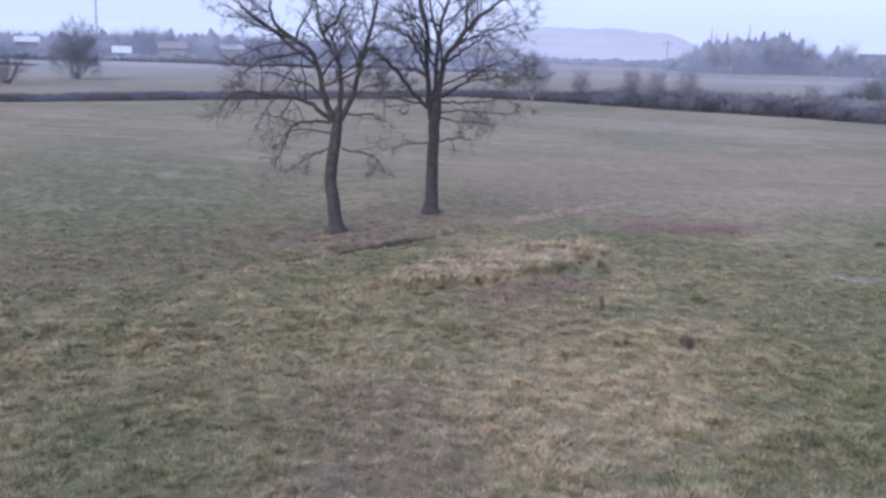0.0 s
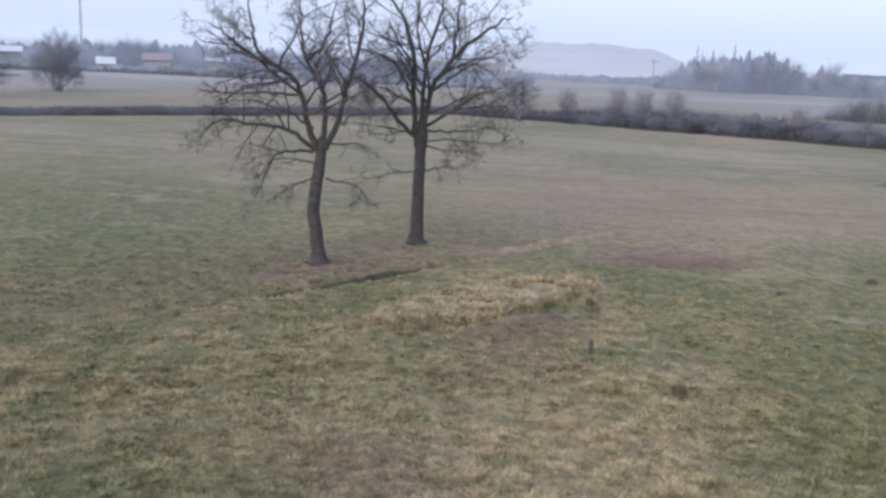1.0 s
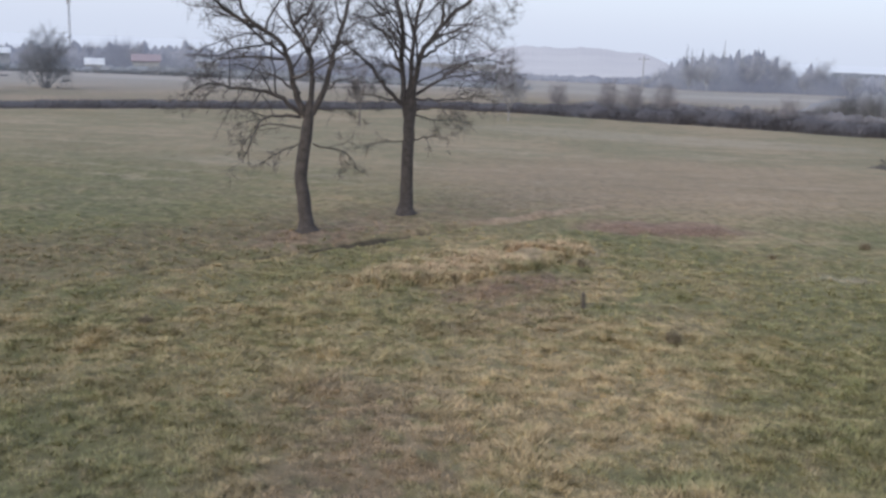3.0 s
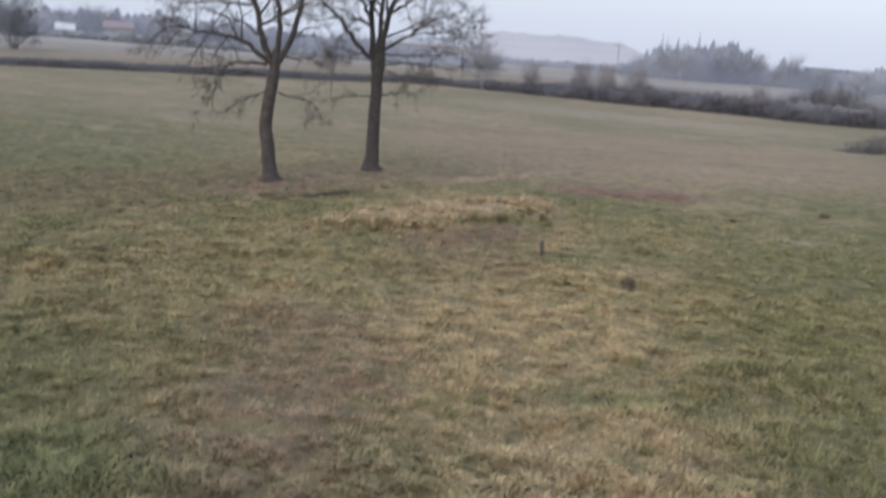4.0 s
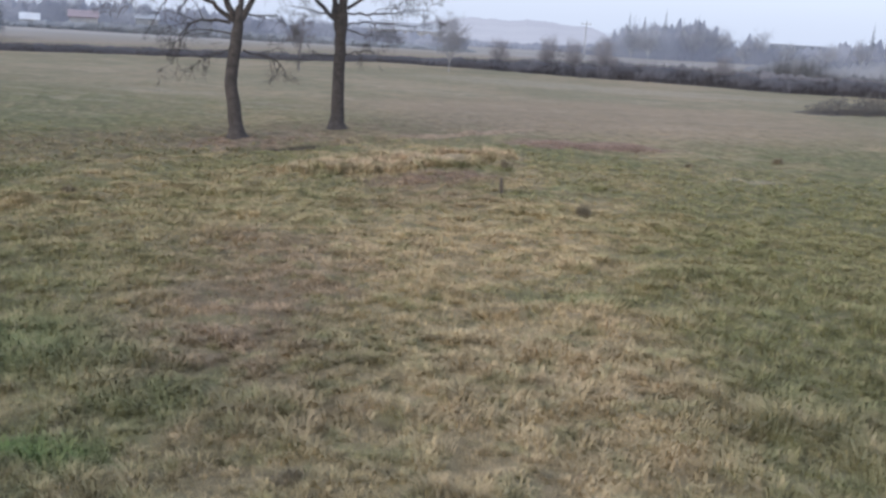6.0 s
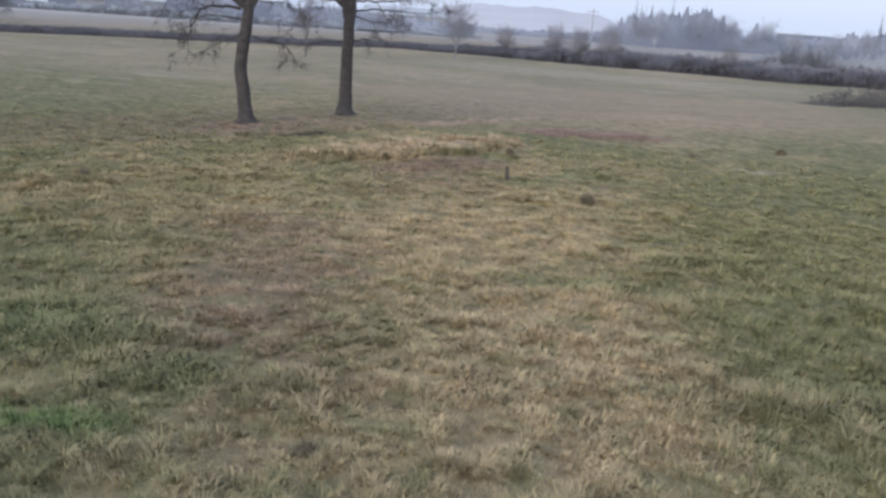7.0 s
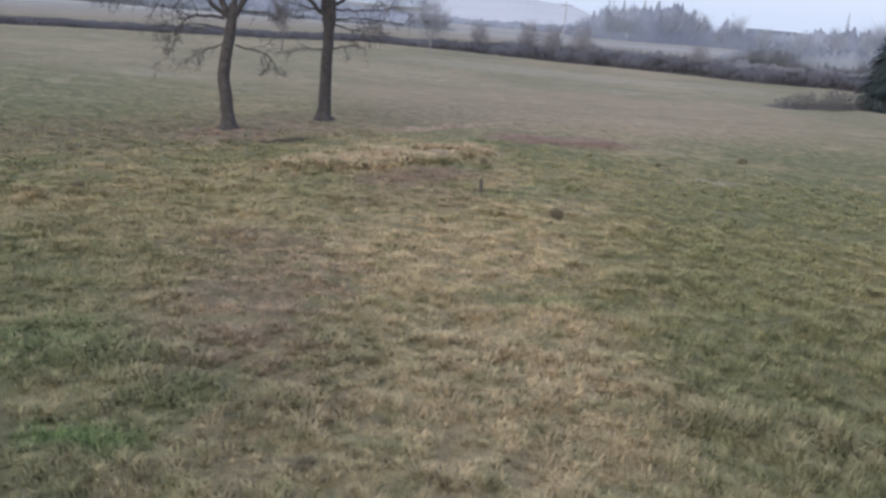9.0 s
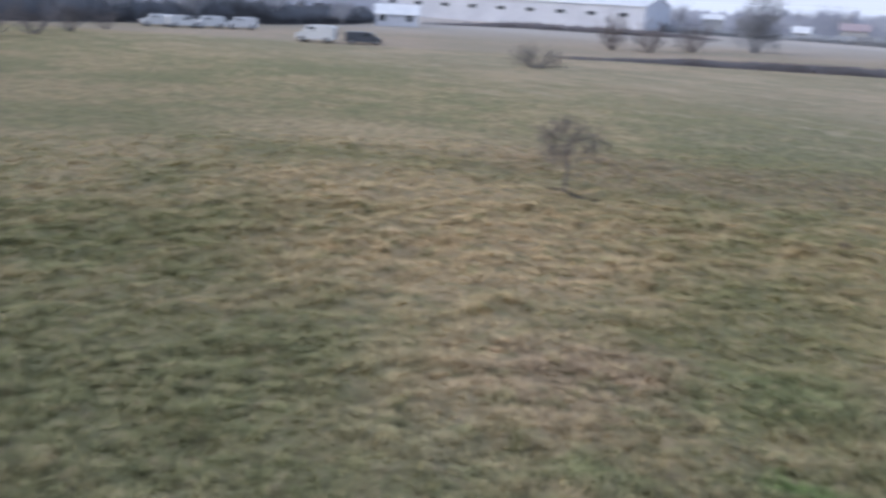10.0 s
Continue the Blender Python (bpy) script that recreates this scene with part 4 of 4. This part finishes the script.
# the tree belt to the west and the low woods behind the oaks
copies(far_b, [(x + rng_far.normal(0, 1.5), y + rng_far.normal(0, 3), s) for x, y, s in
               [(-113, 198, 0.75), (-102, 203, 0.7), (-91, 204, 0.72), (-80, 203, 0.76), (-69, 203, 0.72), (-63, 199, 0.75), (-50, 200, 0.66), (-30, 203, 0.5)]], 3)
# dark trees round the yard, far to the west
copies(far_b, [(x + rng_far.normal(0, 2), y + rng_far.normal(0, 2), s) for x, y, s in
               [(-129, 46, 0.8), (-128, 62, 0.85), (-127, 77, 0.8), (-126, 91, 0.75), (-125, 103, 0.6), (-136, 20, 0.75)]], 4)
low = bare_shrub("distant_scrub", (-103.9, 41.5), 3.2, 7.2, 16, M_REDTWIG, "reddish bare scrub at the edge of the meadow", "shrub", 84, 4, (0, 5, 3), 0.05, 0.0, "distant scrub", True, 3)
copies(low, [(-100.3, 35.3, 1.1), (-108.1, 47.6, 0.9), (-111.7, 53.8, 0.7), (-96.1, 77, 0.32), (-92.9, 79.4, 0.3)], 5)

# separate bramble bushes in the low bank beside the spruce
bramble = bare_shrub("bramble_bush", (29.6, 75.4), 1.0, 2.2, 22, M_BRAMBLE, "low arching bare bramble bush at the meadow's edge", "shrub", 86, 4, (0, 5, 4), 0.014, 0.0, "brambles by the spruce", True, 5, True)
copies(bramble, [(31.8, 77.2, 1.2), (34.2, 77.6, 0.9), (35.6, 79.8, 1.5), (38.0, 79.4, 1.1), (41.0, 82.6, 1.5), (43.5, 83.0, 1.3), (33.0, 75.6, 0.7)], 8)
thicket("scrub", [(4, 133, 0.05), (10, 132, 0.7), (20, 128, 1.0), (30, 124, 1.05), (44, 117, 1.0), (62, 109, 0.95), (84, 97, 0.05)], 3.4, 8.0, 170, M_REDTWIG, "brown bare scrub behind the hedge", 69, 0.08)
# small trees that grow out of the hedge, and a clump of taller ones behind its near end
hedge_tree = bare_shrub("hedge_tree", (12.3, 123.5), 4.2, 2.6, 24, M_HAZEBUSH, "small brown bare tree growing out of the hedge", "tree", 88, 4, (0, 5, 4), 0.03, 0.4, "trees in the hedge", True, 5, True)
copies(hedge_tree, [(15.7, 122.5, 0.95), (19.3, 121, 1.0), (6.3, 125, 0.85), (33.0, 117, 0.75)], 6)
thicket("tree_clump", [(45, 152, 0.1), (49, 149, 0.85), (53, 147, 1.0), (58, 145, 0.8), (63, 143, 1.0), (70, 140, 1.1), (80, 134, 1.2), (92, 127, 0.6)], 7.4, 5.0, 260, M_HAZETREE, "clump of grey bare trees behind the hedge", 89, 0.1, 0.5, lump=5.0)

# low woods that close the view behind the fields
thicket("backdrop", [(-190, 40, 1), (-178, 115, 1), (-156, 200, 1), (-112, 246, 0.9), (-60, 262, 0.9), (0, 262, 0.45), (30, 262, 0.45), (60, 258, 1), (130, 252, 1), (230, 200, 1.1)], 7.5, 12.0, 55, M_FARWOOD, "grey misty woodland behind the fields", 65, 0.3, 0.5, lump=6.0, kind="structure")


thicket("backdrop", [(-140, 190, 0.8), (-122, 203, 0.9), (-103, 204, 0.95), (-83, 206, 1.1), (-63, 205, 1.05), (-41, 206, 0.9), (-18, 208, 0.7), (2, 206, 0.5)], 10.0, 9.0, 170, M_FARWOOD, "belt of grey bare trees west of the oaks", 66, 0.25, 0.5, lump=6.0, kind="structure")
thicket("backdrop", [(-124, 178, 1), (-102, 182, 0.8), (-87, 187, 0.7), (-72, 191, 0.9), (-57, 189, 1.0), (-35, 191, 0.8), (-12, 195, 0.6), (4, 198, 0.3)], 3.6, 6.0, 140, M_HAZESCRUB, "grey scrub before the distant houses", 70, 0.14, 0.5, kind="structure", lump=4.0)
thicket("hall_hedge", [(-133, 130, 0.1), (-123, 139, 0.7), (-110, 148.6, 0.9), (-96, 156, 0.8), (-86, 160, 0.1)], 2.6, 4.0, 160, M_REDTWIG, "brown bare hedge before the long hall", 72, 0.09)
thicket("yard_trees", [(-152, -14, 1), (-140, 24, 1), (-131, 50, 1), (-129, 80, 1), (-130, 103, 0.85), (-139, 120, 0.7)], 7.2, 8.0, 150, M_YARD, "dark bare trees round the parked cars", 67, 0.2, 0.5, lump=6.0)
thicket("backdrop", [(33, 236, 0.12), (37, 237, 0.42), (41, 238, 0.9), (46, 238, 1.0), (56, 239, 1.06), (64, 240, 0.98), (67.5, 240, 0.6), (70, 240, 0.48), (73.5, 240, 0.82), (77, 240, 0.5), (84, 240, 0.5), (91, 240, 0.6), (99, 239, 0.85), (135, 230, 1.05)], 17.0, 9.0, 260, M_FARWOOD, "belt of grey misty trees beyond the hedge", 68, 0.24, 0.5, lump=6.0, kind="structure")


def ridge(name, rows, a0, a1, top, mat, label, seed):
    """A far rise on an arc round the meadow; rows: distance, share of the height."""
    n = 200
    a = np.radians(np.linspace(a0, a1, n))
    h = np.array([top(d) for d in np.degrees(a)]) + 0.9 * (value_noise(np.degrees(a) * 1.9, 0 * a, seed) - 0.5) + 0.5 * (value_noise(np.degrees(a) * 7, 0 * a, seed + 1) - 0.5)
    v = np.concatenate([np.stack([r * np.sin(a), r * np.cos(a), h * f - 0.4 * (f < 0.02)], 1) for r, f in rows])
    i = np.arange(n - 1)
    t = np.concatenate([np.concatenate([np.stack([k * n + i, k * n + i + 1, (k + 1) * n + i + 1], 1), np.stack([k * n + i, (k + 1) * n + i + 1, (k + 1) * n + i], 1)]) for k in range(len(rows) - 1)])
    tagged(new(name, tri_mesh(name, v, t, mat)), label, "hills", kind="structure")


def plain(d):
    return 1.2


def hump(d):
    return 10.6 * (1 - abs((d - 3.4) / 6.4) ** 4) + 0.5 * math.sin(d * 1.7) if abs(d - 3.4) < 6.4 else -1.5


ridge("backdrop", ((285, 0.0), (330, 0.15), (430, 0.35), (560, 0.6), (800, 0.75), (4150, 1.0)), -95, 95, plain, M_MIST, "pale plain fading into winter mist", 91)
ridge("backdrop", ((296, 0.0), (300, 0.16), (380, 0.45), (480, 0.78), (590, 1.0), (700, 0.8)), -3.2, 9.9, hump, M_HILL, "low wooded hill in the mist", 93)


# ---- buildings, vehicles, masts in the distance ----
def house(name, at, turn, wide, deep, eaves, top, wall, roof, windows, label, category="house"):
    """A gabled building with its ridge along x: walls, roof with overhang, windows set in the front."""
    ob = new(name)
    ob.matrix_world = pose(at[0], at[1], zat(*at) - 0.1, 0, 0, turn)
    w, d = wide / 2, deep / 2
    bm = bmesh.new()
    prof = [(-d, 0), (d, 0), (d, eaves), (0, top), (-d, eaves)]
    ends = [[bm.verts.new((s * w, y, z)) for y, z in prof] for s in (-1, 1)]
    bm.faces.new(ends[0][::-1])
    bm.faces.new(ends[1])
    for i in range(5):
        bm.faces.new((ends[0][i], ends[0][(i + 1) % 5], ends[1][(i + 1) % 5], ends[1][i]))
    part("wall", bm, wall, ob)
    slope = math.atan2(top - eaves, d)
    for s in (-1, 1):
        bm = bmesh.new()
        run = math.hypot(d, top - eaves) + 0.35
        box(bm, -w - 0.3, 0, 0.0, w + 0.3, run, 0.14)
        bmesh.ops.transform(bm, matrix=Matrix.Translation((0, 0, top + 0.02)) @ Matrix.Rotation(math.pi if s < 0 else 0, 4, "Z") @ Matrix.Rotation(-slope, 4, "X"), verts=bm.verts)
        part("roof", bm, roof, ob)
    for x, z, ww, hh in windows:
        bm = box(bmesh.new(), x - ww / 2 - 0.08, -d - 0.06, z - 0.08, x + ww / 2 + 0.08, -d + 0.02, z + hh + 0.08)
        win = part("window", bm, M_WHITEWALL, ob)
        part("pane", box(bmesh.new(), x - ww / 2, -d - 0.075, z, x + ww / 2, -d - 0.02, z + hh), M_GLASS, win)
    return tagged(ob, label, category)


house("white_house", (-124.4, 114.6), 47, 7.4, 6, 2.1, 3.6, M_WHITEWALL, M_PALEROOF, [(-2.5, 0.9, 1.0, 1.1), (2.2, 0.9, 1.0, 1.1)], "low white house with pale roof beside dark trees")
house("long_hall", (-143.6, 166.8), 15, 71, 18, 5.2, 7.1, M_WHITEWALL, M_PALEROOF, [(x, 3.0, 1.9, 0.75) for x in range(-32, 34, 7)], "long white hall with a row of small windows", "hall")
house("barn", (-126.3, 222.6), 28, 6.4, 5.5, 3.0, 4.05, M_GREYWALL, M_PALEROOF, [], "grey barn with a pale roof")
house("cottage", (-85.9, 194.6), 24, 3.4, 3.6, 1.6, 2.7, M_GREYWALL, M_PALEROOF, [], "small grey cottage with a bright pale roof")
house("cottage", (-105.2, 192.2), 28, 4.4, 4.0, 3.2, 4.1, M_GREYWALL, M_PALEROOF, [], "grey cottage with a pale roof beside grey trees")
house("red_roofed_house", (-76.6, 198.9), 20, 5.4, 5, 2.5, 3.7, M_GREYWALL, M_REDROOF, [], "house with a red tiled roof in haze-paled colour")
house("cottage", (-62.9, 197.0), 18, 4.4, 4, 2.9, 3.7, M_GREYWALL, M_MISTROOF, [], "small grey cottage with a pale grey roof")
house("farmhouse", (87.5, 249), -20, 12, 7, 3.9, 5.3, M_FARWALL, M_SLATE, [], "grey farmhouse with a long dark roof behind misty trees")
house("greenhouse", (-17.6, 302.5), 3, 26, 12, 3.0, 5.2, M_GREYWALL, M_MISTROOF, [], "long pale greenhouse far across the fields", "greenhouse")


def vehicle(name, at, turn, length, tall, paint, label, category):
    """A van or car along x: shaped body, glass, wheels with rims."""
    ob = new(name)
    ob.matrix_world = pose(at[0], at[1], zat(*at), 0, 0, turn)
    w = 0.9
    prof = [(-0.5, 0.18), (0.5, 0.18), (0.5, 0.48), (0.47, 0.54), (0.33, 0.6), (0.22, 0.95), (0.17, 1.0), (-0.46, 1.0), (-0.5, 0.9)]
    bm = bmesh.new()
    sides = [[bm.verts.new((x * length, s * w * (1.0 if z < 0.62 else 0.9), z * tall)) for x, z in prof] for s in (-1, 1)]
    bm.faces.new(sides[0])
    bm.faces.new(sides[1][::-1])
    for i in range(len(prof)):
        j = (i + 1) % len(prof)
        bm.faces.new((sides[0][j], sides[0][i], sides[1][i], sides[1][j]))
    bmesh.ops.bevel(bm, geom=bm.edges[:], offset=0.05, segments=2, affect="EDGES")
    part("body", bm, paint, ob)
    part("windscreen", box(bmesh.new(), 0.225 * length, -w * 0.8, 0.64 * tall, 0.285 * length, w * 0.8, 0.9 * tall, 0.02), M_GLASS, ob)
    for s in (-1, 1):
        part("side_window", box(bmesh.new(), 0.0, s * w * 0.93 - 0.03, 0.64 * tall, 0.19 * length, s * w * 0.93 + 0.02, 0.9 * tall), M_GLASS, ob)
        for x in (-0.32, 0.33):
            bm = bmesh.new()
            bmesh.ops.create_cone(bm, cap_ends=True, segments=18, radius1=0.33, radius2=0.33, depth=0.22, matrix=Matrix.Translation((x * length, s * w * 0.95, 0.33)) @ Matrix.Rotation(math.pi / 2, 4, "X"))
            wheel = part("wheel", bm, M_TYRE, ob)
            bm = bmesh.new()
            bmesh.ops.create_cone(bm, cap_ends=True, segments=14, radius1=0.2, radius2=0.17, depth=0.26, matrix=Matrix.Translation((x * length, s * w * 0.95, 0.33)) @ Matrix.Rotation(math.pi / 2, 4, "X"))
            part("rim", bm, M_STEEL, wheel)
    return tagged(ob, label, category)


vehicle("white_van", (-90.0, 69.3), 215, 4.6, 2.0, M_WHITEPAINT, "white van parked at the meadow's far edge", "van")
vehicle("dark_car", (-86.9, 74.0), 48, 4.4, 1.45, M_DARKPAINT, "dark car parked beside the white van", "car")
for vx, vy, vt in [(-118.5, 64.6, 250), (-116.2, 67.2, 75), (-115.6, 70.8, 258), (-113.0, 74.4, 245)]:
    tagged(vehicle("white_car", (vx, vy), vt, 4.2, 1.6, M_WHITEPAINT, "white car parked in a row by dark trees", "car"), group="parked cars")


def mast(at, tall):
    """A lattice mast: three legs, rings of bracing, antennas at the head."""
    ob = new("radio_mast")
    ob.location = (at[0], at[1], 0)
    r = 0.38
    legs = [(r * math.cos(a), r * math.sin(a)) for a in (0.3, 2.39, 4.49)]
    for x, y in legs:
        child("leg", tubes("leg", [([(x, y, 0), (x * 0.8, y * 0.8, tall)], [0.09, 0.07], 2)], M_STEEL), ob)
    n = int(tall / 1.5)
    for i in range(n):
        ring = []
        for k in range(3):
            (x0, y0), (x1, y1) = legs[k], legs[(k + 1) % 3]
            ring.append(([(x0, y0, i * 1.5), (x1, y1, i * 1.5 + 1.5)], [0.05, 0.05], 4))
        child("brace", tubes("brace", ring, M_STEEL), ob)
    for k in range(3):
        a = 2.1 * k
        part("antenna", box(bmesh.new(), 0.5 * math.cos(a) - 0.16, 0.5 * math.sin(a) - 0.16, tall - 2.4, 0.5 * math.cos(a) + 0.16, 0.5 * math.sin(a) + 0.16, tall, 0.05), M_STEEL, ob)
    tagged(ob, "slender grey lattice mast fading into mist", "mast")


mast((-140.8, 300.7), 19.0)


def utility_pole(at, tall):
    ob = new("utility_pole")
    ob.location = (at[0], at[1], zat(*at) - 0.1)
    child("pole", tubes("pole", [([(0, 0, 0), (0.03, 0, tall * 0.5), (0, 0, tall)], [0.14, 0.12, 0.10], 1)], M_GREYPOLE), ob)
    part("crossarm", box(bmesh.new(), -1.0, -0.07, tall - 0.75, 1.0, 0.07, tall - 0.6, 0.02), M_GREYPOLE, ob)
    for x in (-0.85, 0.0, 0.85):
        bm = bmesh.new()
        bmesh.ops.create_cone(bm, cap_ends=True, segments=8, radius1=0.07, radius2=0.04, depth=0.22, matrix=Matrix.Translation((x, 0, tall - 0.49)))
        part("insulator", bm, M_STEEL, ob)
    tagged(ob, "wooden utility pole with crossarm beyond the hedge", "pole")


utility_pole((26.0, 192), 7.6)
